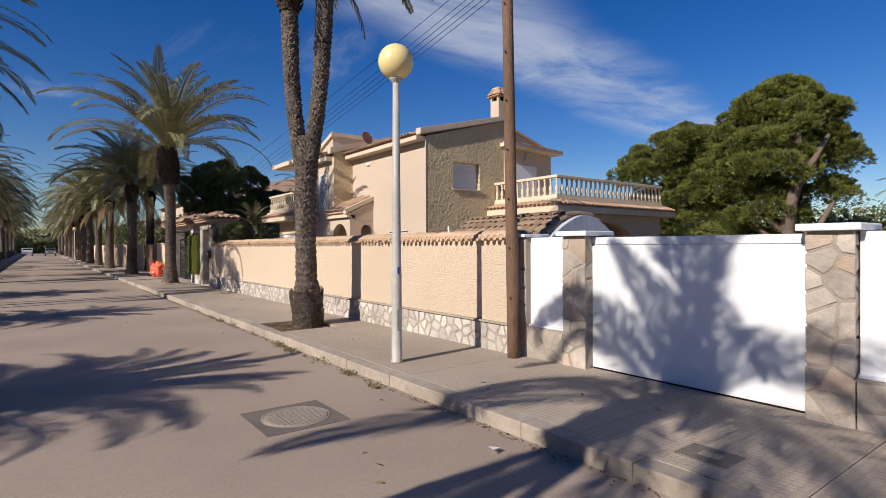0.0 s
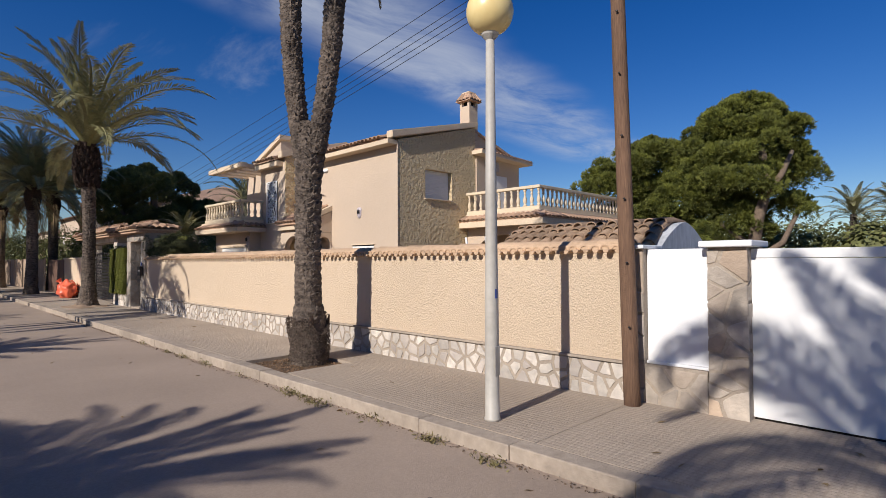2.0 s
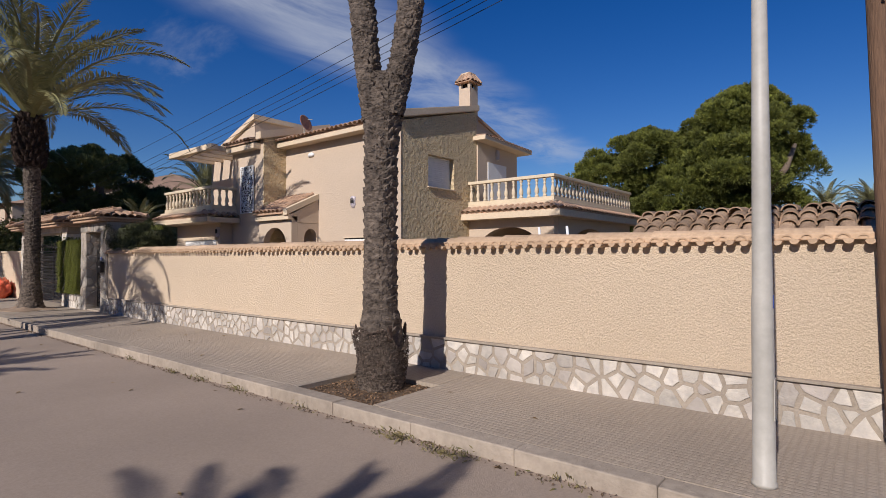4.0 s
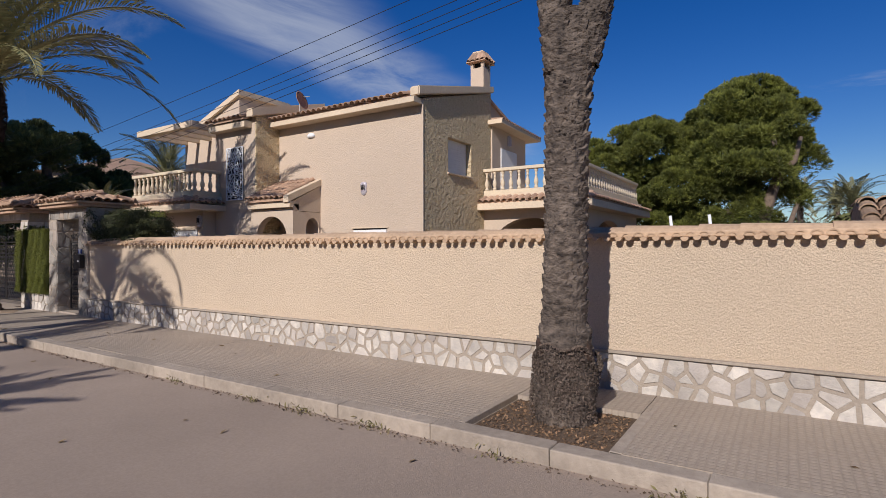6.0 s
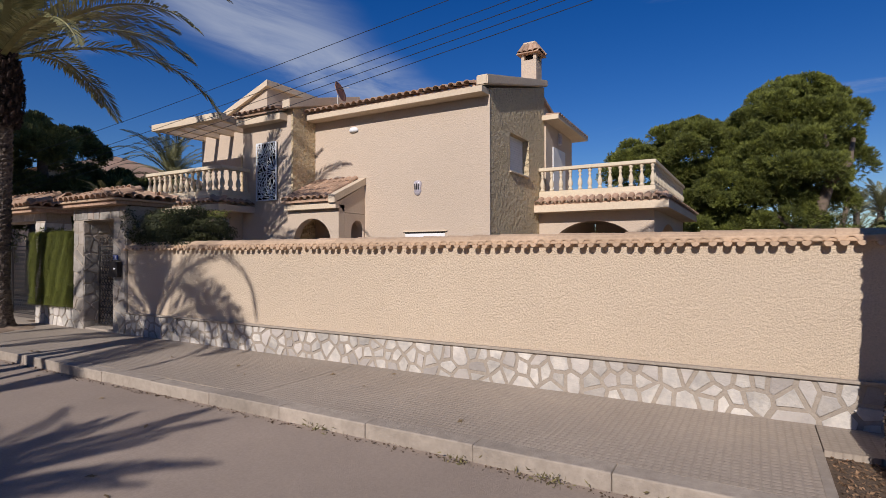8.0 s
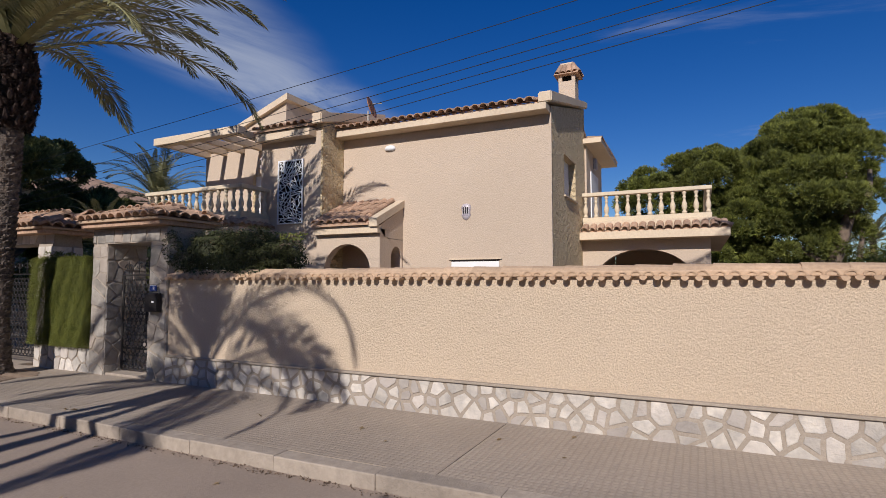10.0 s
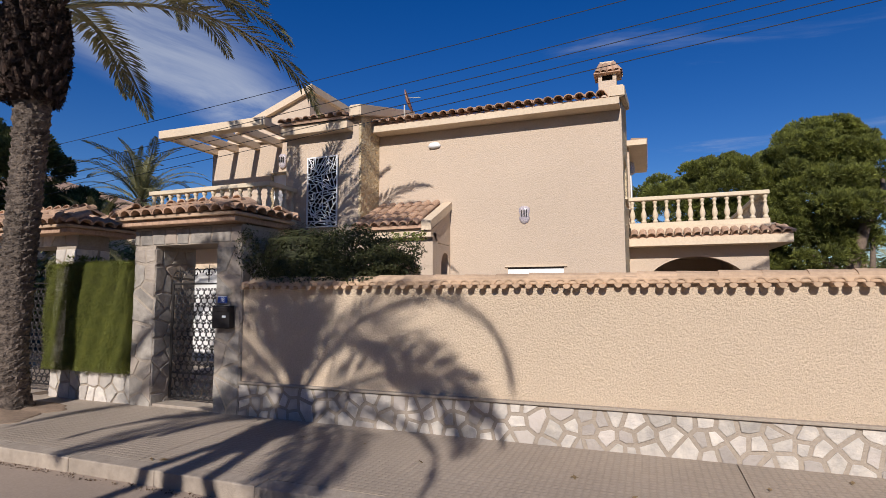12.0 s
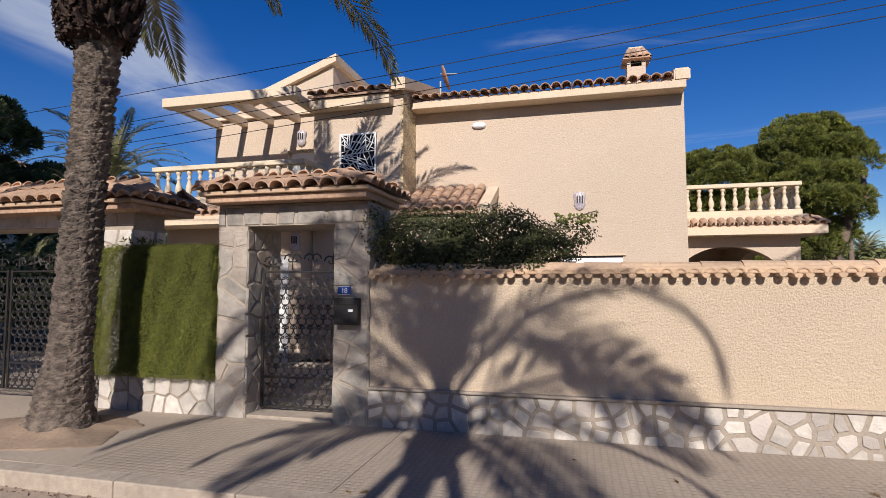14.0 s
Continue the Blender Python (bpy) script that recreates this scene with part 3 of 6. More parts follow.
def eave(parent, start, end, out, rows=2, pitch=0.21, slope=0.27, lift=0.0):
    """Rows of half-round tiles along an eave; out points down the slope, seen from above."""
    a, b, o = Vector(start), Vector(end), Vector(out).normalized()
    d = b - a
    n = max(2, round(d.length / pitch))
    for r in range(rows):
        for k in range(n):
            at = a + d * ((k + 0.5) / n) - o * (0.40 + 0.34 * r) + Vector((0, 0, slope * (0.40 + 0.34 * r) + 0.014 * r + RNG.uniform(-0.004, 0.004) + lift))
            part("tile", ROOF_TILE, None, parent, m=aligned(at, o - Vector((0, 0, slope)) + Vector((RNG.uniform(-0.015, 0.015), RNG.uniform(-0.02, 0.02), 0)), (0, 0, 1)))


# main volume
bm = bmesh.new()
prism(bm, [(11.1, 0), (18.0, 0), (18.0, 5.6), (14.9, 6.5), (11.1, 5.45)], "y", 15.95, 21.19)
part("main_wall", bm, M_HOUSE, house, "smooth cream rendered wall")
bm = bmesh.new()
# the wall as one ring of faces round the window
outer = [(11.1, 0), (14.9, 0), (14.9, 6.52), (11.1, 5.5)]
inner = [(12.31, 3.69), (13.62, 3.69), (13.62, 4.69), (12.31, 4.69)]
grid = {}
for tag, ring in (("o", outer), ("i", inner)):
    for w, y_ in (("f", 15.65), ("b", 15.95)):
        grid[tag + w] = [bm.verts.new((x_, y_, z_)) for x_, z_ in ring]
for k in range(4):
    j = (k + 1) % 4
    bm.faces.new((grid["of"][k], grid["of"][j], grid["if"][j], grid["if"][k]))
    bm.faces.new((grid["ob"][k], grid["ob"][j], grid["ib"][j], grid["ib"][k]))
    bm.faces.new((grid["of"][k], grid["of"][j], grid["ob"][j], grid["ob"][k]))
    bm.faces.new((grid["if"][k], grid["if"][j], grid["ib"][j], grid["ib"][k]))
part("gable_wall", bm, M_ROUGH, house, "ochre gable wall in deep thrown render")
part("facade_render", boxes((11.07, 11.098, 15.642, 21.19, 0, 5.45)), M_HOUSE, house)
bm = bmesh.new()
prism(bm, [(10.78, 5.50), (14.98, 6.56), (14.98, 6.76), (10.78, 5.74)], "y", 15.56, 15.86)
bmesh.ops.bevel(bm, geom=bm.edges, offset=0.025, segments=2, affect="EDGES")
part("gable_coping", bm, M_TRIM, house, "cement coping along the gable")
roof = part("roof", prism(bmesh.new(), [(10.72, 5.50), (14.95, 6.60), (18.2, 5.6), (18.2, 5.5), (14.95, 6.5), (10.72, 5.46)], "y", 15.86, 21.2), M_TERRA, house, "clay tile roof")
part("fascia", boxes((10.68, 11.07, 15.66, 21.19, 5.32, 5.47), bevel=0.01), M_TRIM, house, "pale stucco eaves fascia")
eave(roof, (10.58, 15.9, 5.52), (10.58, 21.15, 5.52), (-1, 0, 0), rows=3, slope=0.25)
# window with a closed roller shutter
win = part("window", boxes((12.31, 13.62, 15.84, 15.88, 3.69, 4.69)), M_SHUT, house, "closed white roller shutter in a deep opening")
for k in range(16):
    part("slat", mesh_of("slat", boxes((12.33, 13.60, 15.825, 15.845, 3.70 + k * 0.062, 3.755 + k * 0.062), bevel=0.006), M_SHUT), None, win)
part("window_sill", boxes((12.27, 13.66, 15.60, 15.85, 3.65, 3.69), bevel=0.008), M_TRIM, win)
# chimney
chim = part("chimney", boxes((14.82, 15.30, 15.87, 16.35, 6.2, 7.42), bevel=0.01), M_HOUSE, house, "cream chimney with a tiled hood")
for x0, x1, y0, y1 in ((14.82, 14.92, 15.87, 15.97), (15.20, 15.30, 15.87, 15.97), (14.82, 14.92, 16.25, 16.35), (15.20, 15.30, 16.25, 16.35)):
    part("post", boxes((x0, x1, y0, y1, 7.42, 7.62)), M_HOUSE, chim)
part("flue", boxes((14.93, 15.19, 15.98, 16.24, 7.422, 7.62)), M_DARK, chim)
bm = bmesh.new()
hexa(bm, ((14.70, 15.75, 7.6), (15.42, 15.75, 7.6), (15.42, 16.47, 7.6), (14.70, 16.47, 7.6)), ((14.90, 15.95, 7.92), (15.22, 15.95, 7.92), (15.22, 16.27, 7.92), (14.90, 16.27, 7.92)))
hood = part("hood", bm, M_TERRA, chim, "sloping clay tile hood")
part("hood_cap", boxes((14.87, 15.25, 15.92, 16.30, 7.921, 7.98), bevel=0.01), M_TRIM, chim)
HOOD_T = barrel_mesh("hood_tile", 0.36, 0.07, 0.085, 0.014, M_TERRA)
for k in range(4):
    w = 14.78 + 0.187 * k
    part("hood_tile", HOOD_T, None, chim, m=aligned((15.06 + (w - 15.06) * 0.6, 15.96, 7.92), (0.35 * (w - 15.06), -0.22, -0.32), (0, 0, 1)))
    w = 15.83 + 0.187 * k
    part("hood_tile", HOOD_T, None, chim, m=aligned((14.92, 16.11 + (w - 16.11) * 0.6, 7.92), (-0.22, 0.35 * (w - 16.11), -0.32), (0, 0, 1)))
# lower block towards the terrace
part("side_wall", boxes((14.905, 17.5, 15.60, 16.6, 0, 5.5)), M_HOUSE, house)
bm = bmesh.new()
prism(bm, [(14.70, 5.50), (17.85, 5.40), (17.85, 5.52), (14.70, 5.64)], "y", 15.15, 15.97)
sroof = part("side_roof", bm, M_TRIM, house, "low roof slab over the terrace door")
for k in range(15):
    part("tile", ROOF_TILE, None, sroof, m=aligned((14.80 + k * 0.21, 15.55, 5.65 - k * 0.008), (0, -1, -0.12), (0, 0, 1)))
sdoor = part("terrace_door", boxes((15.5, 16.7, 15.57, 15.61, 3.25, 4.85), bevel=0.006), M_SHUT, house, "closed white terrace door")
part("lantern_plaque", lathe([(0.02, 0), (0.09, 0.04), (0.10, 0.2), (0.08, 0.36), (0.02, 0.4)], 10, (16.1, 15.58, 4.98)), M_CERAM, house, "ceramic wall lantern")
# facade fittings
vent = part("low_window", boxes((11.045, 11.066, 16.86, 18.05, 1.7, 2.075)), M_SHUT, house, "white shutter of a low window")
part("window_frame", boxes((11.03, 11.069, 16.80, 18.12, 2.118, 2.15), bevel=0.006), M_TRIM, vent)
# solid near-black strip; the shade of the recess is put into its colour
part("shadow_gap", boxes((11.042, 11.068, 16.86, 18.05, 2.077, 2.117)), M_DARK, vent, "dark strip standing in for the shaded recess over the shutter")


def plaque(x, y, z, face):
    """A small glazed wall lantern with a rounded head and a pointed foot."""
    bm = lathe([(0.01, -0.20), (0.08, -0.16), (0.12, -0.08), (0.10, 0.0), (0.125, 0.08), (0.12, 0.15), (0.07, 0.19), (0.01, 0.2)], 12)
    for v in bm.verts:
        v.co = Vector((x + (v.co.x * 0.5 if face == "x" else v.co.x), y + (v.co.y if face == "x" else v.co.y * 0.5), z + v.co.z))
    p = part("wall_lantern", bm, M_CERAM, house, "white and violet glazed ceramic wall lantern", smooth=True)
    part("grille", boxes(*[(x - 0.072, x - 0.058, y - 0.07 + 0.05 * k, y - 0.045 + 0.05 * k, z - 0.04, z + 0.11) for k in range(3)]), M_IRON, p)
    return p


plaque(11.07, 17.68, 3.24, "x")
bm = lathe([(0.02, 0), (0.14, 0.02), (0.16, 0.07), (0.11, 0.13), (0.02, 0.15)], 14)
for v in bm.verts:
    v.co = Vector((11.06 + v.co.x * 0.5, 19.76 + v.co.y, 4.90 + v.co.z))
part("alarm_box", bm, M_WHITER, house, "white alarm box under the eaves", smooth=True)
part("downpipe", tube(bmesh.new(), [(11.085, 21.02, 5.3), (11.085, 20.98, 4.4), (11.085, 20.96, 3.6)], 0.010, 6), M_TRIM, house, "thin cable down the wall")

# left volume with the pierced screen
bm = bmesh.new()
prism(bm, [(10.2, 0), (13.0, 0), (13.0, 6.4), (10.2, 5.62)], "y", 21.25, 23.22)
part("left_wall", bm, M_HOUSE, house)
part("return_wall", prism(bmesh.new(), [(10.19, 0), (11.12, 0), (11.12, 5.78), (10.19, 5.56)], "y", 21.195, 21.25), M_ROUGH, house, "ochre return wall in thrown render")
bm = bmesh.new()
prism(bm, [(9.98, 5.52), (13.0, 6.34), (13.0, 6.58), (9.98, 5.78)], "y", 21.10, 21.40)
bmesh.ops.bevel(bm, geom=bm.edges, offset=0.02, segments=2, affect="EDGES")
part("coping", bm, M_TRIM, house, "cement coping of the left roof")
lroof = part("left_roof", prism(bmesh.new(), [(9.86, 5.45), (13.0, 6.25), (13.0, 6.33), (9.86, 5.5)], "y", 21.4, 23.2), M_TERRA, house, "clay tile roof")
part("left_fascia", boxes((9.92, 10.2, 21.41, 23.2, 5.24, 5.45), bevel=0.01), M_TRIM, house)
eave(lroof, (9.8, 21.42, 5.52), (9.8, 23.2, 5.52), (-1, 0, 0), rows=3, slope=0.25)
bm = bmesh.new()
prism(bm, [(23.22, 5.5), (23.22, 6.74), (25.4, 5.9), (26.4, 5.5)], "x", 11.1, 13.2)
part("gable_block", bm, M_HOUSE, house, "upper gable behind the pergola")
bm = bmesh.new()
prism(bm, [(23.1, 6.72), (23.1, 6.90), (25.5, 6.02), (25.5, 5.84)], "x", 10.98, 11.3)
prism(bm, [(23.1, 6.72), (23.4, 6.72), (23.4, 6.90), (23.1, 6.90)], "x", 11.301, 13.2)
part("gable_coping", bm, M_TRIM, house)

# pierced screen: a frame and slanting white bars before a dark window
scr = part("screen_window", boxes((10.17, 10.195, 21.80, 22.56, 3.10, 4.69)), M_DARK, house, "dark window behind the screen")
part("screen_frame", boxes((10.13, 10.16, 21.77, 21.80, 3.07, 4.72), (10.13, 10.16, 22.56, 22.59, 3.07, 4.72), (10.13, 10.16, 21.80, 22.56, 4.69, 4.72), (10.13, 10.16, 21.80, 22.56, 3.07, 3.10)), M_WHITER, scr, "white screen frame")
rs = random.Random(11)
bm = bmesh.new()
todo = [([(21.80, 3.10), (22.56, 3.10), (22.56, 4.69), (21.80, 4.69)], 0)]
while todo:
    poly, depth = todo.pop()
    area = abs(sum(a[0] * b[1] - b[0] * a[1] for a, b in zip(poly, poly[1:] + poly[:1]))) / 2
    if depth >= 7 or area < 0.008:
        continue
    cx, cy = sum(a for a, b in poly) / len(poly), sum(b for a, b in poly) / len(poly)
    ang = rs.uniform(0, math.pi)
    nx_, ny_ = math.cos(ang), math.sin(ang)
    d_ = cx * nx_ + cy * ny_ + rs.uniform(-0.02, 0.02)
    halves = (clip(poly, nx_, ny_, d_), clip(poly, -nx_, -ny_, -d_))
    cut = [p for p in halves[0] if abs(p[0] * nx_ + p[1] * ny_ - d_) < 1e-6]
    if len(cut) >= 2:
        (ya, za), (yb, zb) = cut[0], cut[-1]
        w_ = 0.0085
        xo = 10.128 + rs.uniform(0, 0.006)
        hexa(bm, ((xo, ya + nx_ * w_, za + ny_ * w_), (xo, yb + nx_ * w_, zb + ny_ * w_), (xo, yb - nx_ * w_, zb - ny_ * w_), (xo, ya - nx_ * w_, za - ny_ * w_)),
             ((xo + 0.02, ya + nx_ * w_, za + ny_ * w_), (xo + 0.02, yb + nx_ * w_, zb + ny_ * w_), (xo + 0.02, yb - nx_ * w_, zb - ny_ * w_), (xo + 0.02, ya - nx_ * w_, za - ny_ * w_)))
    for side in halves:
        if len(side) > 2:
            todo.append((side, depth + 1))
part("lattice", bm, M_WHITER, scr, "white irregular pierced lattice")

# pergola and its back wall
part("back_wall", boxes((11.1, 11.4, 23.22, 26.35, 0, 5.5)), M_HOUSE, house)
perg = part("pergola", boxes((9.36, 9.62, 23.21, 26.40, 5.36, 5.56), bevel=0.012), M_TRIM, house, "cream concrete pergola over the balcony")
for k in range(5):
    y = 23.40 + k * 0.71
    part("rafter", boxes((9.621, 11.11, y - 0.07, y + 0.07, 5.36, 5.54), bevel=0.008), M_TRIM, perg)
part("back_beam", boxes((11.0, 11.099, 23.23, 26.5, 5.545, 5.62)), M_TRIM, perg)
bdoor = part("balcony_door", boxes((11.06, 11.09, 23.35, 24.25, 3.3, 4.62)), M_SHUT, house, "white shuttered balcony door")
part("door_frame", boxes((11.02, 11.1, 23.27, 23.35, 3.2, 4.68), (11.02, 11.1, 24.25, 24.33, 3.2, 4.68), (11.02, 11.1, 23.35, 24.25, 4.62, 4.70)), M_ROUGH, bdoor, "stone door surround")
plaque(11.07, 24.0, 4.98, "x")

BALUSTER = mesh_of("baluster", lathe([(0.062, 0), (0.062, 0.06), (0.04, 0.075), (0.045, 0.10), (0.068, 0.17), (0.062, 0.25), (0.036, 0.34), (0.030, 0.39), (0.046, 0.41), (0.046, 0.43), (0.030, 0.45), (0.040, 0.50), (0.055, 0.52), (0.055, 0.58)], 12), M_BALU, True)


def balustrade(parent, corners, z0, pitch=0.27):
    """Turned balusters between a plinth and a hand rail, along straight runs."""
    def run(i, a, b, h, z0_, z1_):
        ax, ay = (1 if b[0] > a[0] else -1 if b[0] < a[0] else 0), (1 if b[1] > a[1] else -1 if b[1] < a[1] else 0)
        st = (a[0] + ax * (h + 0.001 if i else -h), a[1] + ay * (h + 0.001 if i else -h))
        en = (b[0] + ax * h, b[1] + ay * h)
        px_, py_ = (h if ay else 0), (h if ax else 0)
        return (min(st[0], en[0]) - px_, max(st[0], en[0]) + px_, min(st[1], en[1]) - py_, max(st[1], en[1]) + py_, z0_, z1_)

    pairs = list(enumerate(zip(corners, corners[1:])))
    bal = part("balustrade", boxes(*[run(i, a, b, 0.075, z0, z0 + 0.12) for i, (a, b) in pairs]), M_BALU, parent, "cast stone balustrade")
    for i, (a, b) in pairs:
        part("hand_rail", boxes(run(i, a, b, 0.09, z0 + 0.70, z0 + 0.80), bevel=0.015), M_BALU, bal)
        d = Vector(b) - Vector(a)
        n = round(d.length / pitch)
        for k in range(n + (i == 0)):
            p = Vector(a) + d * ((k + (0 if i == 0 else 1)) / n)
            part("baluster", BALUSTER, None, bal, m=Matrix.Translation((p.x, p.y, z0 + 0.12)))
    return bal


# left balcony over its ground-floor room
part("balcony_room", boxes((9.75, 11.1, 23.24, 26.5, 0, 2.75)), M_HOUSE, house)
part("balcony_slab", boxes((9.2, 11.1, 22.9, 26.75, 2.96, 3.22), bevel=0.01), M_TRIM, house)
part("balcony_fascia", boxes((8.98, 10.19, 22.7, 26.9, 2.75, 2.92), (10.19, 11.0, 23.23, 26.9, 2.75, 2.92)), M_TRIM, house)
bsk = part("balcony_skirt", boxes((9.0, 9.25, 22.75, 26.85, 2.92, 2.96)), M_TERRA, house, "clay tile skirt of the balcony")
eave(bsk, (8.92, 22.75, 2.95), (8.92, 26.85, 2.95), (-1, 0, 0), rows=1, slope=0.45)
eave(bsk, (8.95, 22.66, 2.95), (10.18, 22.66, 2.95), (0, -1, 0), rows=1, slope=0.45)
balustrade(house, [(9.32, 26.40), (9.32, 23.0), (10.12, 23.0)], 3.23)
bw = part("room_window", boxes((9.71, 9.748, 23.5, 25.75, -0.05, 2.15), bevel=0.004), M_SHUT, house, "white roller door of the ground-floor room")
part("window_sill", boxes((9.66, 9.749, 23.42, 25.83, 2.152, 2.24)), M_TRIM, bw)
plaque(9.72, 23.36, 2.42, "x")

# porch
part("porch_front", arch_wall(bmesh.new(), "y", 19.38, 21.19, 0, 2.82, 10.0, 10.22, 20.3, 0.66, 1.85, 0.64), M_HOUSE, house)
bm = arch_wall(bmesh.new(), "x", 10.225, 11.1, 0, 2.62, 19.38, 19.6, 10.75, 0.26, 2.15, 0.3)
prism(bm, [(10.0, 2.83), (10.225, 2.63), (11.1, 2.63), (11.1, 3.44), (10.0, 2.9)], "y", 19.38, 19.6)
part("porch_side", bm, M_HOUSE, house)
part("porch_fascia", boxes((9.86, 10.0, 19.36, 21.19, 2.72, 2.90), bevel=0.008), M_TRIM, house)
proof = part("porch_roof", prism(bmesh.new(), [(9.78, 2.90), (11.1, 3.50), (11.1, 3.56), (9.78, 2.96)], "y", 19.55, 21.19), M_TERRA, house, "lean-to tile roof of the porch")
bm = bmesh.new()
prism(bm, [(9.80, 2.86), (11.1, 3.46), (11.1, 3.64), (9.80, 3.05)], "y", 19.34, 19.56)
part("porch_coping", bm, M_TRIM, house)
eave(proof, (9.70, 19.6, 2.97), (9.70, 21.15, 2.97), (-1, 0, 0), rows=4, slope=0.45)

# right terrace over its arches
part("terrace_front", arch_wall(bmesh.new(), "y", 12.5, 15.65, 0, 2.72, 14.45, 14.75, 14.1, 1.25, 1.55, 0.92), M_HOUSE, house)
part("terrace_side", arch_wall(bmesh.new(), "x", 14.76, 20.9, 0, 2.72, 12.5, 12.8, 17.2, 1.9, 1.4, 1.05), M_HOUSE, house)
part("terrace_back", boxes((20.6, 20.9, 12.81, 15.6, 0, 2.72)), M_HOUSE, house)
part("terrace_rear", boxes((17.51, 20.599, 15.62, 15.92, 0, 2.72)), M_HOUSE, house)
part("terrace_slab", boxes((14.30, 21.05, 12.35, 15.6, 2.96, 3.22), bevel=0.01), M_TRIM, house)
part("terrace_fascia", boxes((13.98, 21.3, 12.08, 15.64, 2.72, 2.92), bevel=0.008), M_TRIM, house)
tsk = part("terrace_skirt", boxes((14.0, 14.35, 12.1, 15.63, 2.922, 2.965), (14.352, 21.25, 12.1, 12.35, 2.922, 2.965)), M_TERRA, house, "clay tile skirt of the terrace")
eave(tsk, (13.90, 12.1, 2.95), (13.90, 15.62, 2.95), (-1, 0, 0), rows=1, slope=0.42)
eave(tsk, (13.98, 12.02, 2.95), (21.3, 12.02, 2.95), (0, -1, 0), rows=1, slope=0.42)
balustrade(house, [(14.45, 15.55), (14.45, 12.53), (20.88, 12.53)], 3.23)

# satellite dish on the roof edge
dish = thing("satellite_dish", (11.5, 20.73, 5.75), "rust-tinted satellite dish on a short mast on the roof", "satellite dish")
part("mast", tube(bmesh.new(), [(11.5, 20.73, 5.70), (11.5, 20.73, 6.2)], 0.02, 8), M_GALV, dish)
bm = bmesh.new()
rim = []
cen = Vector((11.46, 20.66, 6.25))
nd = Vector((0.22, -0.93, 0.30)).normalized()
s1 = nd.orthogonal().normalized()
s2 = nd.cross(s1)
prev = None
for r in (0.02, 0.12, 0.22, 0.30):
    ring = [bm.verts.new(cen + (s1 * math.cos(k * math.pi / 10) + s2 * math.sin(k * math.pi / 10)) * r + nd * (r * r * 0.7)) for k in range(20)]
    if prev:
        for k in range(20):
            bm.faces.new((prev[k], prev[(k + 1) % 20], ring[(k + 1) % 20], ring[k]))
    else:
        bm.faces.new(ring)
    prev = ring
me = mesh_of("reflector", bm, mat("rusty paint", (0.42, 0.21, 0.12), (0.30, 0.15, 0.09), 12, 0.7), True)
d_ob = part("reflector", me, None, dish)
d_ob.modifiers.new("thick", "SOLIDIFY").thickness = 0.012
part("feed_arm", tube(bmesh.new(), [cen - s1 * 0.28, cen + nd * 0.36], 0.010, 6), M_GALV, dish)

# ---- small vaulted tile roof behind the garden wall ----
vault = thing("garden_store", (6.2, 5.9, 0), "low garden store with a curved clay tile roof and cement end", "garden store")
part("store_wall", boxes((5.34, 7.10, 5.0, 7.05, 0, 1.54)), M_WHITER, vault)
def arc(u):
    return (6.22 + 0.90 * u, 1.53 + 0.46 * (1 - abs(u) ** 1.6))
bm = bmesh.new()
prism(bm, [arc(-1 + k / 10) for k in range(21)] + [(7.12, 1.40), (5.32, 1.40)], "y", 4.86, 4.98)
part("end_wall", bm, M_GREYR, vault, "rough blue-grey cement end of the vault")
bm = bmesh.new()
prism(bm, [arc(-1 + k / 10) for k in range(21)], "y", 4.98, 7.05)
vr = part("vault", bm, M_TERRA, vault, "curved tile roof")
M_OLDT = mat("old brown tile", (0.38, 0.265, 0.175), (0.25, 0.165, 0.105), 24, 0.9, 0.004, 70, 0.16, 1.8, vary=0.22)
VT = barrel_mesh("tile", 0.30, 0.062, 0.075, 0.014, M_OLDT)
for j in range(14):
    y = 5.01 + j * 0.152
    for s in (-1, 1):
        for k in range(6):
            ua, ub = s * k / 6.0, s * (k + 1.15) / 6.0
            pa, pb = arc(ua), arc(max(-1, min(1, ub)))
            part("tile", VT, None, vr, m=aligned((pa[0], y + RNG.uniform(-0.01, 0.01), pa[1] + 0.012), (pb[0] - pa[0], RNG.uniform(-0.015, 0.015), pb[1] - pa[1] + 0.018), (0, 0, 1)))

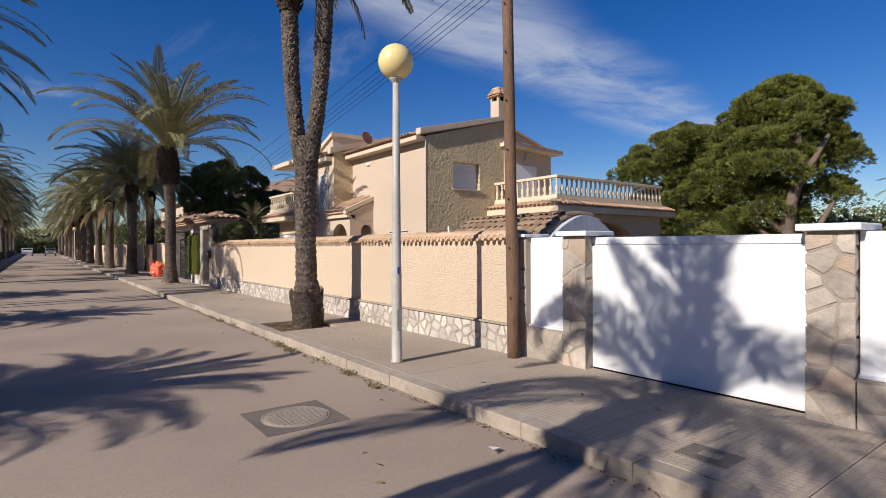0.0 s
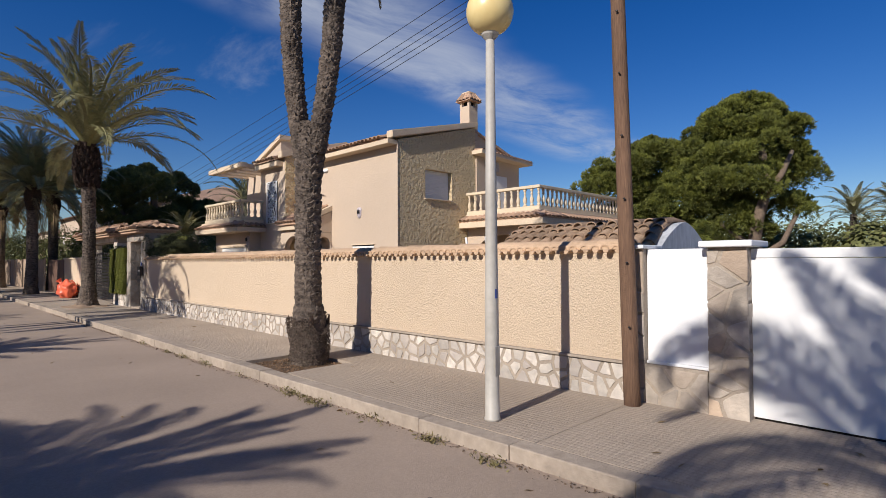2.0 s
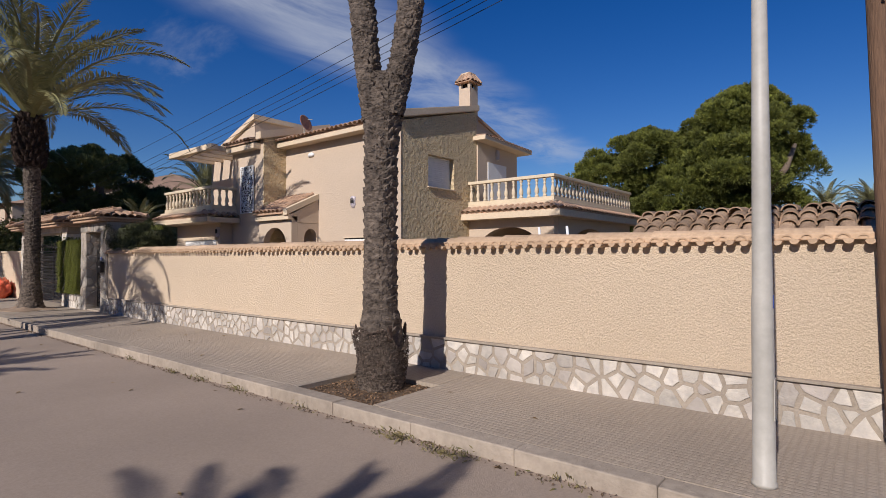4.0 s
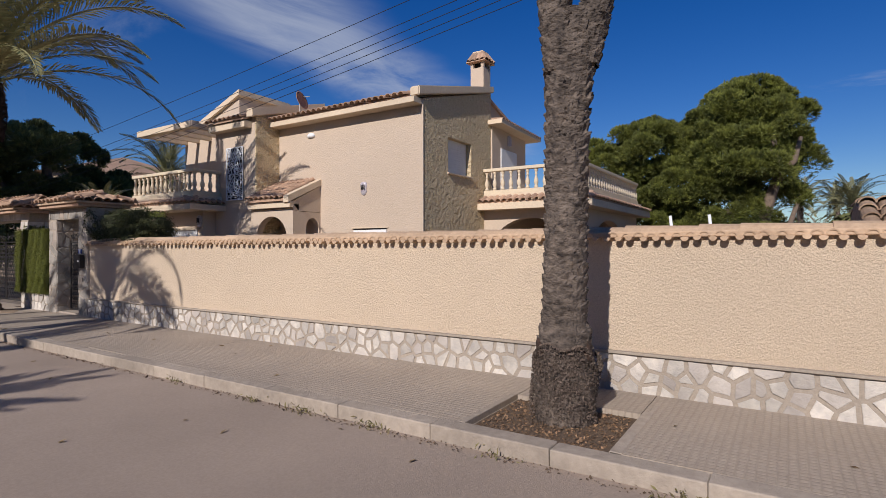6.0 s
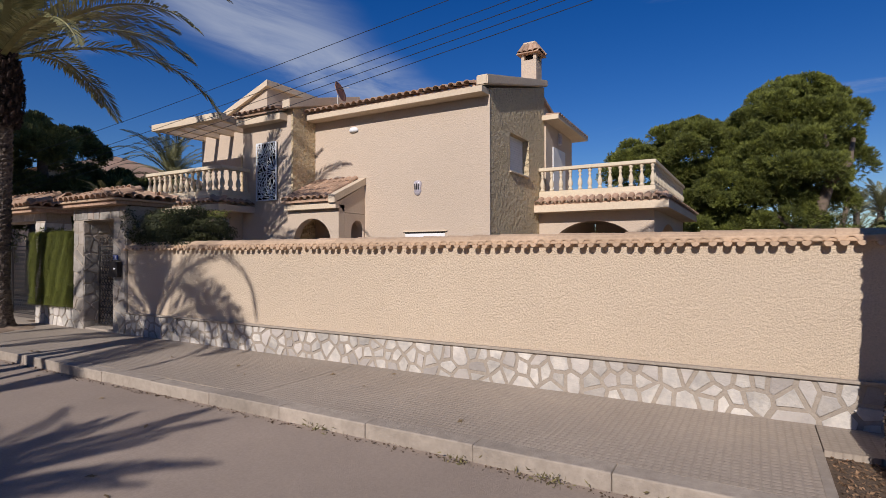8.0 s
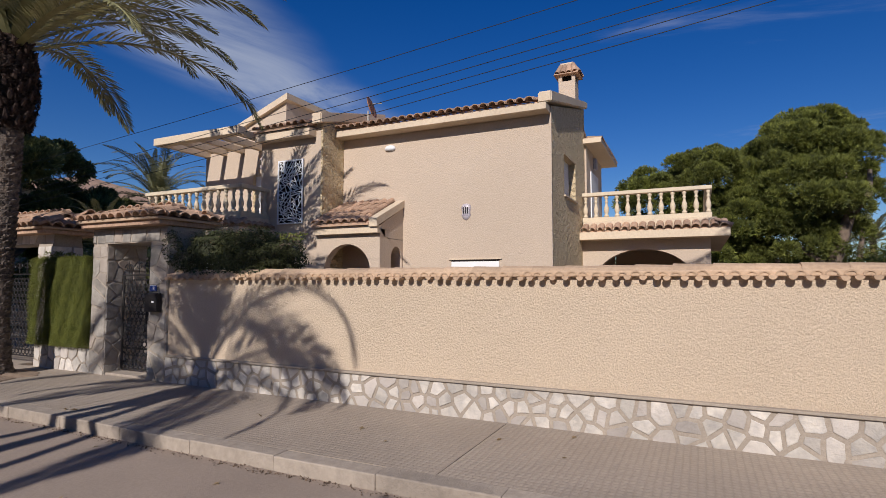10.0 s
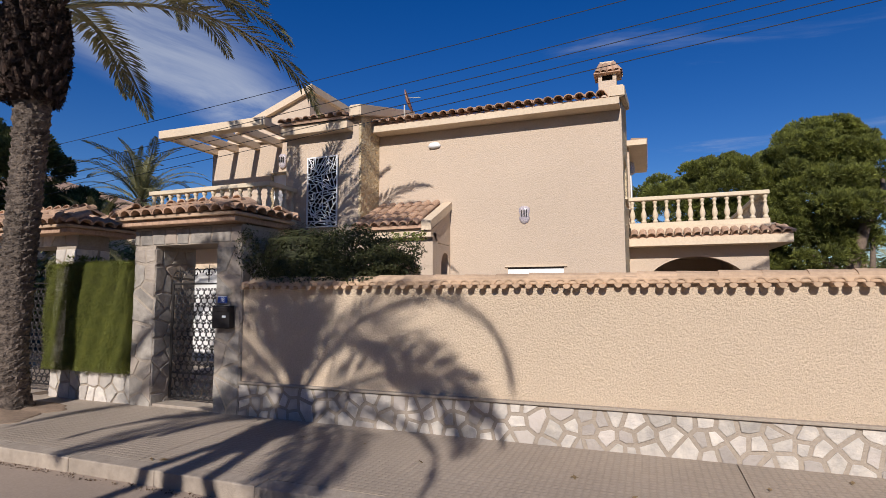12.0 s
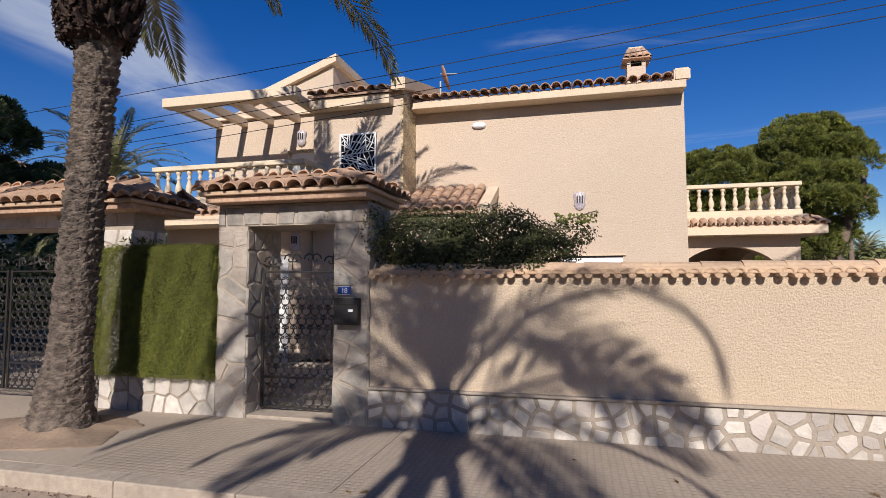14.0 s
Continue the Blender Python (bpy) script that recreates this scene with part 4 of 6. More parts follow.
# ---- palms ----
def trunk_mesh(name, path, radii, material, ring=0.10, seg=40, rough=0.035, seed=3):
    """A palm trunk along points, stepped by the scars of old fronds."""
    pts = [Vector(p) for p in path]
    lens = [0.0]
    for a, b in zip(pts, pts[1:]):
        lens.append(lens[-1] + (b - a).length)
    total = lens[-1]
    steps = int(total / (ring / 9))
    verts, faces = [], []
    for i in range(steps + 1):
        s = total * i / steps
        k = max(j for j in range(len(lens)) if lens[j] <= s + 1e-9)
        k = min(k, len(pts) - 2)
        f = (s - lens[k]) / (lens[k + 1] - lens[k])
        f2 = f * f * (3 - 2 * f)
        c = pts[k].lerp(pts[k + 1], f)
        r = radii[k] + (radii[k + 1] - radii[k]) * f2
        for q in range(seg):
            a = 2 * math.pi * q / seg
            wob = noise.noise((math.cos(a) * 1.3 + seed, math.sin(a) * 1.3, s * 1.6))
            row = s / ring + 0.75 * wob + 0.45 * noise.noise((math.cos(a) * 4, math.sin(a) * 4 + seed, s * 5)) - 0.30 * abs(math.sin(3.5 * a + math.floor(s / ring) * 1.6)) + 0.10 * noise.noise((math.cos(a) * 14, math.sin(a) * 14 + seed, s * 12))
            frac = row - math.floor(row)
            scar = (frac ** 1.6 if frac < 0.86 else (1 - frac) / 0.14 * 0.78) * (0.75 + 0.5 * noise.noise((math.cos(a) * 3 + 9, math.sin(a) * 3, math.floor(row) * 2.7)))
            rr = r + rough * (scar - 0.35) * (0.5 + 0.5 * min(1.0, max(0.0, (c.z - 0.9) / 1.3))) * (1 + 0.8 * noise.noise((math.cos(a) * 2 + seed, math.sin(a) * 2, s * 3))) + 0.010 * noise.noise((math.cos(a) * 6, math.sin(a) * 6, s * 9 + seed))
            verts.append((c.x + rr * math.cos(a), c.y + rr * math.sin(a), c.z + 0.02 * scar))
    for i in range(steps):
        for q in range(seg):
            a, b = i * seg + q, i * seg + (q + 1) % seg
            faces.append((a, b, b + seg, a + seg))
    faces.append(tuple(range(steps * seg, steps * seg + seg)))
    return raw(name, verts, faces, material, False)


def frond_mesh(name, length, start, droop, seed, material, pairs=74, hang_down=0.25, leaflet=0.135, blade=0.017):
    """A feather frond along +x that starts at an angle and droops, with many narrow leaflets."""
    rs_ = random.Random(seed)
    n = 26
    p, ang = Vector((0, 0, 0)), radians(start)
    spine = [(p.copy(), ang)]
    side = 0.0
    twist = rs_.uniform(-0.25, 0.25)
    for k in range(n):
        s = (k + 1) / n
        ang = radians(start - droop * s ** 1.6)
        side += twist / n * s
        p = p + Vector((math.cos(ang) * math.cos(side), math.sin(side) * math.cos(ang), math.sin(ang))) * (length / n)
        spine.append((p.copy(), ang))
    verts, faces = [], []
    for k, (q, a) in enumerate(spine):
        w = 0.045 * (1 - k / n) ** 0.8 + 0.006
        up = Vector((-math.sin(a), 0, math.cos(a)))
        for off in (Vector((0, w, 0)), up * w * 0.7, Vector((0, -w, 0))):
            verts.append(q + off)
    for k in range(n):
        for c in range(3):
            a, b = 3 * k + c, 3 * k + (c + 1) % 3
            faces.append((a, b, b + 3, a + 3))
    for k in range(pairs):
        s = 0.13 + 0.87 * (k / (pairs - 1))
        f = s * n
        i = min(int(f), n - 1)
        q = spine[i][0].lerp(spine[i + 1][0], f - i)
        a = spine[i][1]
        d = Vector((math.cos(a), 0, math.sin(a)))
        up = Vector((-math.sin(a), 0, math.cos(a)))
        ll = length * leaflet * (math.sin(math.pi * min(1, 0.16 + s * 0.80)) ** 0.7) * rs_.uniform(0.85, 1.1)
        for sg in (-1, 1):
            out = (Vector((0, sg, 0)) * 0.75 + d * (0.55 + 0.5 * s) + up * (0.35 - hang_down * s) + Vector((rs_.uniform(-0.12, 0.12), rs_.uniform(-0.12, 0.12), rs_.uniform(-0.15, 0.12)))).normalized()
            mid = q + out * ll * 0.5
            tip = q + out * ll + Vector((0, 0, -ll * 0.16))
            wv = d.cross(out).normalized().cross(out) * blade
            b0 = len(verts)
            verts.extend((q, mid + wv, tip, mid - wv))
            faces.append((b0, b0 + 1, b0 + 2, b0 + 3))
    return raw(name, verts, faces, material)


FRONDS = {}
for i, (ln, st, dr, hd) in enumerate(((2.9, 80, 45, 0.2), (3.2, 66, 60, 0.25), (3.4, 52, 72, 0.3), (3.5, 38, 78, 0.35), (3.4, 22, 74, 0.4), (3.2, 8, 70, 0.5))):
    for j in range(3):
        FRONDS[i, j] = frond_mesh("frond", ln * (0.94 + 0.06 * j), st + 4 * j, dr + 6 * j, 10 * i + j, M_FROND, hang_down=hd)
DRY = [frond_mesh("dry_frond", 2.3, -35, 45, 90 + j, M_DRY, 34, 0.6) for j in range(2)]
STUB = raw("frond_stub", [(0, -0.036, 0), (0, 0.036, 0), (0, 0.022, -0.06), (0, -0.022, -0.06), (0.085, -0.02, 0.075), (0.085, 0.02, 0.075), (0.08, 0.012, 0.045), (0.08, -0.012, 0.045)],
           [(0, 1, 5, 4), (1, 2, 6, 5), (2, 3, 7, 6), (3, 0, 4, 7), (4, 5, 6, 7)], M_BOOT)


def crown(palm, at, seed, scale=1.0, count=(6, 9, 11, 11, 9, 5), dry=3, stubs=70, collar=0.30, depth=1.3, leaves=FRONDS, thin=None):
    """A head of fronds, the swollen collar of old stubs under it, and a few dry fronds."""
    rs_ = random.Random(seed)
    at = Vector(at)
    turn = rs_.uniform(0, 360)
    for i, c in enumerate(count):
        for k in range(c):
            az = turn + 360 * (k + rs_.uniform(-0.3, 0.3)) / c + 37 * i
            sc = scale * rs_.uniform(0.88, 1.08)
            if thin and i < 3 and thin[0] < az % 360 < thin[1]:
                continue
            part("frond", leaves[i, rs_.randrange(3)], None, palm, m=Matrix.Translation(at - Vector((0, 0, 0.05 * i))) @ pose(0, 0, 0, rs_.uniform(-14, 14), rs_.uniform(-6, 6), az) @ Matrix.Diagonal((sc, sc, sc, 1)))
    for k in range(dry):
        part("dry_frond", DRY[k % 2], None, palm, m=Matrix.Translation(at - Vector((0, 0, 0.35))) @ pose(0, 0, 0, 0, 0, rs_.uniform(0, 360)), label="dry hanging frond")
    for k in range(stubs):
        f = k / max(1, stubs)
        a = k * 137.5
        r = collar * (0.80 + 0.2 * math.sin(math.pi * f))
        part("frond_stub", STUB, None, palm, m=Matrix.Translation(at + Vector((0, 0, -depth * (1 - f)))) @ pose(0, 0, 0, 0, 0, a) @ Matrix.Translation((r * 0.9, 0, 0)) @ pose(0, 0, 0, 0, rs_.uniform(-25, 5), 0))


# forked palm in its pavement pit
STEM_L = ((3.80, 9.20, 3.0), (3.70, 9.25, 3.8), (3.63, 9.26, 4.6), (3.60, 9.25, 5.6), (3.60, 9.25, 6.6), (3.60, 9.25, 7.4))
STEM_R = ((3.89, 9.06, 3.05), (3.94, 8.89, 3.8), (3.99, 8.78, 4.6), (4.02, 8.72, 5.6), (4.02, 8.70, 6.6), (4.02, 8.68, 7.6))
p1 = thing("palm_tree", (3.88, 9.2, PAV - 0.02), "date palm with a forked ringed trunk in a soil pit", "palm tree", "street palms")
part("trunk", trunk_mesh("trunk", [(3.89, 9.21, 0.05), (3.89, 9.21, 0.5), (3.89, 9.21, 0.82), (3.88, 9.21, 0.95), (3.85, 9.18, 1.7), (3.85, 9.17, 2.6), (3.86, 9.15, 3.1), (3.86, 9.14, 3.5)], [0.245, 0.255, 0.225, 0.19, 0.178, 0.182, 0.21, 0.18], M_TRUNK, 0.105, 72, 0.048), None, p1)
stems = (STEM_L, STEM_R)
for k, st in enumerate(stems):
    part("stem", trunk_mesh("stem", st, [0.145, 0.14, 0.14, 0.15, 0.16, 0.17], M_TRUNK, 0.10, 40, 0.04, 7 + k), None, p1, "one of the two ringed stems")
    part("collar", trunk_mesh("collar", [Vector(st[-1]) - Vector((0, 0, 1.7)), Vector(st[-1]) - Vector((0, 0, 1.2)), Vector(st[-1]) - Vector((0, 0, 0.4)), Vector(st[-1]) + Vector((0, 0, 0.15))], [0.17, 0.25, 0.27, 0.2], M_BOOT, 0.07, 30, 0.06, 9 + k), None, p1, "dark collar of old frond stubs")
    crown(p1, Vector(st[-1]) + Vector((0, 0, 0.15)), 40 + k, 1.0, (6, 9, 10, 8, 4, 1), 1, stubs=110, collar=0.27, depth=1.7)
rs = np.random.RandomState(4)
nf = 13000
a = rs.uniform(0, 2 * math.pi, nf)
zz = 0.12 + 0.72 * rs.rand(nf) ** 0.8
lip = 0.68 + 0.10 * np.sin(a * 2 + 1) + 0.05 * np.sin(a * 5)
zz = np.minimum(zz, lip)
rad = 0.250 + 0.03 * rs.rand(nf) + 0.02 * np.sin(a * 3 + zz * 9) + 0.03 * np.clip((zz - 0.4) / 0.35, 0, 1) * rs.rand(nf)
cen = np.stack([3.89 + rad * np.cos(a), 9.21 + rad * np.sin(a), zz], 1)
M_ROOT = mat("root fringe", (0.17, 0.125, 0.095), (0.07, 0.05, 0.038), 30, 0.97, 0.0, 10, 0.25, 5, island=0.35)
part("root_fringe", leaf_cloud("root_fringe", cen, np.stack([np.cos(a), np.sin(a), 0.3 + 0 * a], 1), 0.021, 5, M_ROOT, 0.8, 0.55), None, p1, "shaggy dark root fringe round the foot")
for az in (150, 330, 60, 245):
    part("old_stub", STUB, None, p1, m=Matrix.Translation((3.89, 9.21, 0.70)) @ pose(0, 0, 0, 0, 0, az) @ Matrix.Translation((0.25, 0, 0)) @ pose(0, 0, 0, 0, -35, 0))

# palm beside the gate
p2 = thing("palm_tree", (4.05, 22.6, PAV), "tall date palm with a ringed trunk beside the hedge", "palm tree", "street palms")
part("trunk", trunk_mesh("trunk", [(4.06, 22.70, 0.1), (4.07, 22.66, 0.4), (4.07, 22.60, 1.0), (4.06, 22.50, 2.3), (4.02, 22.38, 3.3), (3.98, 22.30, 3.9), (3.93, 22.25, 4.5), (3.90, 22.2, 5.2)], [0.36, 0.26, 0.19, 0.18, 0.182, 0.195, 0.22, 0.20], M_TRUNK, 0.095, 56, 0.05, 21), None, p2)
part("collar", trunk_mesh("collar", [(3.97, 22.34, 3.9), (3.95, 22.30, 4.15), (3.92, 22.24, 4.8), (3.90, 22.2, 5.3)], [0.22, 0.33, 0.34, 0.25], M_BOOT, 0.07, 40, 0.06, 23), None, p2, "thick dark collar of old frond stubs")
crown(p2, (3.90, 22.2, 5.25), 61, 1.22, (8, 11, 14, 10, 5, 1), dry=0, stubs=90, collar=0.35, depth=1.3, thin=(40, 140))
fz = np.random.RandomState(9)
nf = 5200
a, f_ = fz.uniform(0, 2 * math.pi, nf), fz.rand(nf)
rad = 0.265 + 0.085 * np.sin(np.pi * np.clip(f_, 0, 1)) + 0.05 * fz.rand(nf)
cen = np.stack([3.97 - 0.06 * f_ + rad * np.cos(a), 22.33 - 0.12 * f_ + rad * np.sin(a), 3.92 + 1.25 * f_], 1)
part("fibre_mat", leaf_cloud("fibre_mat", cen, np.stack([np.cos(a), np.sin(a), 0.4 + 0 * a], 1), 0.085, 15, M_BOOT, 0.7, 0.3), None, p2, "ragged dark fibres of the collar")
bm = lathe([(1.0, -0.01), (0.85, 0.015), (0.6, 0.03), (0.42, 0.06), (0.3, 0.10)], 48)
for v in bm.verts:
    a_ = math.atan2(v.co.y, v.co.x)
    f_ = 0.78 + 0.30 * noise.noise((math.cos(a_) * 1.5, math.sin(a_) * 1.5, 4.0)) + 0.10 * noise.noise((math.cos(a_) * 6, math.sin(a_) * 6, 1.0))
    v.co = Vector((min(4.6, 3.98 + v.co.x * f_ * 0.85), 22.75 + v.co.y * f_ * 1.35, PAV - 0.004 + v.co.z + 0.012 * noise.noise(v.co * 5)))
M_SAND = mat("trodden sandy soil", (0.34, 0.245, 0.17), (0.25, 0.175, 0.12), 18, 0.96, 0.012, 45, 0.15, 2.0)
pit2 = solid("soil_patch", bm, M_SAND, "mound of bare soil round a palm foot", "soil", smooth=True)

# street row: one more palm built, then copied with a turn
row = thing("palm_tree", (4.0, 32.5, PAV), "date palm in the row along the street", "palm tree", "street palms")
part("trunk", trunk_mesh("trunk", [(4.0, 32.5, 0.1), (4.0, 32.5, 0.5), (4.02, 32.5, 1.6), (4.02, 32.52, 4.2), (4.02, 32.5, 5.0)], [0.32, 0.26, 0.22, 0.22, 0.24], M_TRUNK, 0.10, 26, 0.04, 31), None, row)
part("collar", trunk_mesh("collar", [(4.02, 32.5, 3.9), (4.02, 32.5, 4.5), (4.02, 32.5, 5.1)], [0.24, 0.33, 0.24], M_BOOT, 0.07, 26, 0.06, 33), None, row, "dark collar of old frond stubs")
crown(row, (4.02, 32.5, 5.0), 71, 1.08, (9, 13, 15, 14, 12, 8), stubs=30, depth=1.0, dry=5)
ARCHED = {}
for i, (ln, st, dr, hd) in enumerate(((2.4, 82, 70, 0.2), (2.9, 68, 120, 0.4), (3.0, 52, 125, 0.5), (2.9, 30, 105, 0.6), (2.6, 4, 80, 0.6), (2.2, -22, 55, 0.6))):
    for j in range(3):
        ARCHED[i, j] = frond_mesh("frond", ln * (0.92 + 0.08 * j), st + 4 * j, dr + 8 * j, 200 + 10 * i + j, M_FROND, 74, hd, 0.19, 0.019)
shade = thing("palm_tree", (-3.3, 18.12, PAV), "date palm with a full head of drooping fronds", "palm tree", "street palms")
part("trunk", trunk_mesh("trunk", [(-3.3, 18.12, 0.1), (-3.3, 18.12, 0.5), (-3.3, 18.12, 1.6), (-3.3, 18.12, 4.2), (-3.3, 18.12, 5.2)], [0.26, 0.17, 0.115, 0.115, 0.15], M_TRUNK, 0.10, 26, 0.03, 35), None, shade)
for k, (dx_, dy_) in enumerate(((-0.1, 0.85), (0.1, -0.95))):
    part("stem", trunk_mesh("stem", [(-3.3 + dx_, 18.12 + dy_, 0.1), (-3.3 + dx_, 18.12 + 0.85 * dy_, 1.5), (-3.3 + 0.8 * dx_, 18.12 + 0.55 * dy_, 3.4), (-3.3, 18.12 + 0.1 * dy_, 4.9)], [0.12, 0.075, 0.065, 0.065], M_TRUNK, 0.10, 20, 0.02, 38 + k), None, shade, "slim side stem leaning into the head")
part("collar", trunk_mesh("collar", [(-3.3, 18.12, 4.5), (-3.3, 18.12, 4.95), (-3.3, 18.12, 5.45)], [0.22, 0.28, 0.22], M_BOOT, 0.07, 26, 0.05, 37), None, shade, "dark collar of old frond stubs")
crown(shade, (-3.3, 18.12, 5.4), 77, 1.08, (3, 4, 5, 4, 3, 1), 0, 16, depth=0.7, leaves=ARCHED)
copy_thing(shade, Matrix.Translation((-3.35, 1.85, PAV)) @ pose(0, 0, 0, 0, 0, 130) @ Matrix.Diagonal((0.90, 0.90, 0.90, 1)))
rr = random.Random(8)
for x, y in ((5.6, 37.5), (3.9, 42), (3.9, 50), (3.8, 57), (3.8, 63), (3.8, 72), (3.8, 82), (3.8, 93), (3.8, 105), (3.8, 120), (3.8, 138),
             (-6.3, 30.0), (-3.3, 36), (-3.3, 45), (-3.3, 54), (-3.3, 63), (-3.3, 73), (-3.3, 84), (-3.3, 96), (-3.3, 110), (-3.3, 128),
             (-7.3, 6.3), (-5.9, 14.2), (-6.2, 21.6)):
    s = rr.uniform(1.0, 1.2)
    if x < -5:
        s = {6.3: 0.72, 30.0: 2.0}.get(y, 0.60)
    copy_thing(row, Matrix.Translation((x, y, PAV)) @ pose(0, 0, 0, 0, 0, rr.uniform(0, 360)) @ Matrix.Diagonal((s, s, s, 1)))
tagged(row, "date palm with dry hanging fronds, beside the red sack")

# ---- pines ----
def needle_tufts(name, tips, aims, size, seed, material, blades=12):
    """Brushes of narrow needles that spread from twig tips along their aims."""
    r_ = np.random.RandomState(seed)
    c = np.repeat(tips, blades, 0)
    n = len(c)
    d = np.repeat(aims, blades, 0) + r_.normal(0, 0.42, (n, 3))
    d /= np.linalg.norm(d, axis=1)[:, None] + 1e-9
    w = np.cross(d, r_.normal(0, 1, (n, 3)))
    w *= 0.05 * size / (np.linalg.norm(w, axis=1)[:, None] + 1e-9)
    ln = size * r_.uniform(0.7, 1.25, (n, 1))
    verts = np.stack([c - d * ln * 0.2 - w * 0.6, c - d * ln * 0.2 + w * 0.6, c + d * ln * 0.8 + w, c + d * ln * 0.8 - w], 1).reshape(-1, 3)
    me = bpy.data.meshes.new(name)
    idx = np.arange(4 * n)
    me.vertices.add(4 * n); me.vertices.foreach_set("co", verts.ravel())
    me.loops.add(4 * n); me.loops.foreach_set("vertex_index", idx)
    me.polygons.add(n); me.polygons.foreach_set("loop_start", idx[::4]); me.polygons.foreach_set("loop_total", np.full(n, 4))
    me.update(calc_edges=True)
    me.materials.append(material)
    return me


def pine(name, at, lobes, trunk, limbs, tufts, material, label, leaf=0.22, seed=1):
    """A pine: leaning trunk, limbs, and a crown of many needle tufts gathered in uneven lobes."""
    t = thing(name, at, label, "pine tree", "pines in the gardens")
    part("trunk", tube(bmesh.new(), trunk, [0.30 - 0.2 * k / len(trunk) for k in range(len(trunk))], 12), M_BARK, t, smooth=True)
    for lb in limbs:
        part("limb", tube(bmesh.new(), lb, [0.14 - 0.10 * k / len(lb) for k in range(len(lb))], 8), M_BARK, t, smooth=True)
    r_ = np.random.RandomState(seed)
    tip, aim = [], []
    vol = sum(a * b * c for _, (a, b, c) in lobes)
    for c0, (a, b, c) in lobes:
        n_c = max(9, int(tufts * (a * b * c / vol) ** 0.8 / 190))
        d = r_.normal(0, 1, (n_c, 3))
        d /= np.linalg.norm(d, axis=1)[:, None]
        d[:, 2] = np.where(d[:, 2] < -0.45, -d[:, 2], d[:, 2])
        hub = np.array(c0) + d * r_.uniform(0.5, 0.92, (n_c, 1)) ** 0.8 * np.array((a, b, c))
        for q, dd in zip(hub, d):
            k = 115
            e = dd * 0.35 + np.array((0, 0, 0.35)) + r_.normal(0, 0.62, (k, 3))
            e /= np.linalg.norm(e, axis=1)[:, None]
            puff = r_.uniform(0.34, 0.62)
            tip.append(q + e * puff * np.array((1.0, 1.0, 0.72)) * r_.uniform(0.72, 1.05, (k, 1)))
            aim.append(e * 0.9 + np.array((0, 0, 0.35)))
    part("crown", needle_tufts("crown", np.concatenate(tip), np.concatenate(aim), leaf, seed, material), None, t, "dense rounded crown of needle tufts")
    return t


pine("pine_tree", (24.0, 8.4, -0.06),
     [((23.8, 9.0, 6.75), (2.4, 1.6, 1.2)), ((23.6, 7.9, 6.1), (2.0, 1.0, 1.1)), ((23.6, 10.0, 6.0), (2.2, 1.4, 1.2)), ((23.4, 12.3, 5.5), (2.3, 1.8, 1.35)), ((23.4, 14.3, 4.9), (2.0, 1.5, 1.2)), ((23.0, 9.0, 4.6), (2.0, 1.9, 1.5)), ((23.6, 11.4, 4.0), (2.2, 2.2, 1.3)), ((23.4, 9.6, 3.0), (1.7, 1.5, 1.2)), ((24.6, 7.6, 4.6), (1.4, 0.8, 1.3)), ((24.4, 13.6, 3.2), (1.8, 1.8, 1.2)), ((24.8, 7.7, 3.3), (1.1, 0.7, 0.7)), ((23.6, 12.4, 2.6), (1.6, 2.0, 1.2)), ((24.0, 10.4, 2.0), (1.4, 1.4, 1.0)), ((24.2, 14.8, 3.0), (1.6, 1.3, 1.3))],
     [(23.2, 8.35, -0.1), (23.1, 8.35, 1.2), (22.9, 8.45, 2.2), (22.6, 8.2, 3.2), (22.6, 7.9, 4.2), (23.0, 8.2, 6.2)],
     [[(22.9, 8.45, 2.0), (22.7, 8.9, 2.4), (22.8, 9.6, 3.0)], [(23.1, 8.35, 1.6), (23.4, 7.6, 2.2), (24.4, 7.2, 3.6)], [(23.1, 8.4, 1.3), (23.6, 9.8, 2.2), (23.8, 11.6, 3.6)], [(22.6, 7.9, 4.0), (22.5, 7.4, 4.7), (23.2, 7.2, 5.6)]],
     70000, M_PINE, "bright green rounded pine with a leaning bare trunk", 0.165, 2)
pine("pine_tree", (9.0, 33.0, -0.06),
     [((9.0, 32.5, 5.3), (2.0, 1.8, 1.0)), ((7.6, 33.2, 4.5), (1.6, 1.4, 0.9)), ((10.8, 33.0, 4.0), (1.8, 1.6, 0.8)), ((8.4, 33.6, 3.5), (1.9, 1.8, 0.8)), ((12.4, 34.2, 3.9), (1.6, 1.4, 0.8)), ((10.6, 33.5, 2.9), (2.0, 1.8, 0.8))],
     [(9.0, 33.0, -0.1), (9.0, 33.0, 2.0), (9.2, 32.8, 3.6), (9.0, 32.5, 5.2)],
     [[(9.0, 33, 2.2), (10.0, 33, 3.1), (10.8, 33.0, 3.9)], [(9.0, 33, 2.5), (8.2, 33.1, 3.6), (7.6, 33.2, 4.3)]],
     15000, M_PINED, "dark spreading pine behind the driveway gate", 0.24, 3)
bp = thing("palm_tree", (14.0, 32.5, -0.06), "small garden palm rising behind the balcony", "palm tree", "garden palms")
part("trunk", trunk_mesh("trunk", [(14, 32.5, -0.1), (14, 32.5, 2.5), (14, 32.5, 5.0)], [0.26, 0.22, 0.2], M_TRUNK, 0.11, 20, 0.04, 41), None, bp)
crown(bp, (14, 32.5, 5.0), 91, 0.85, (5, 7, 8, 7, 5, 3), 2, 12)
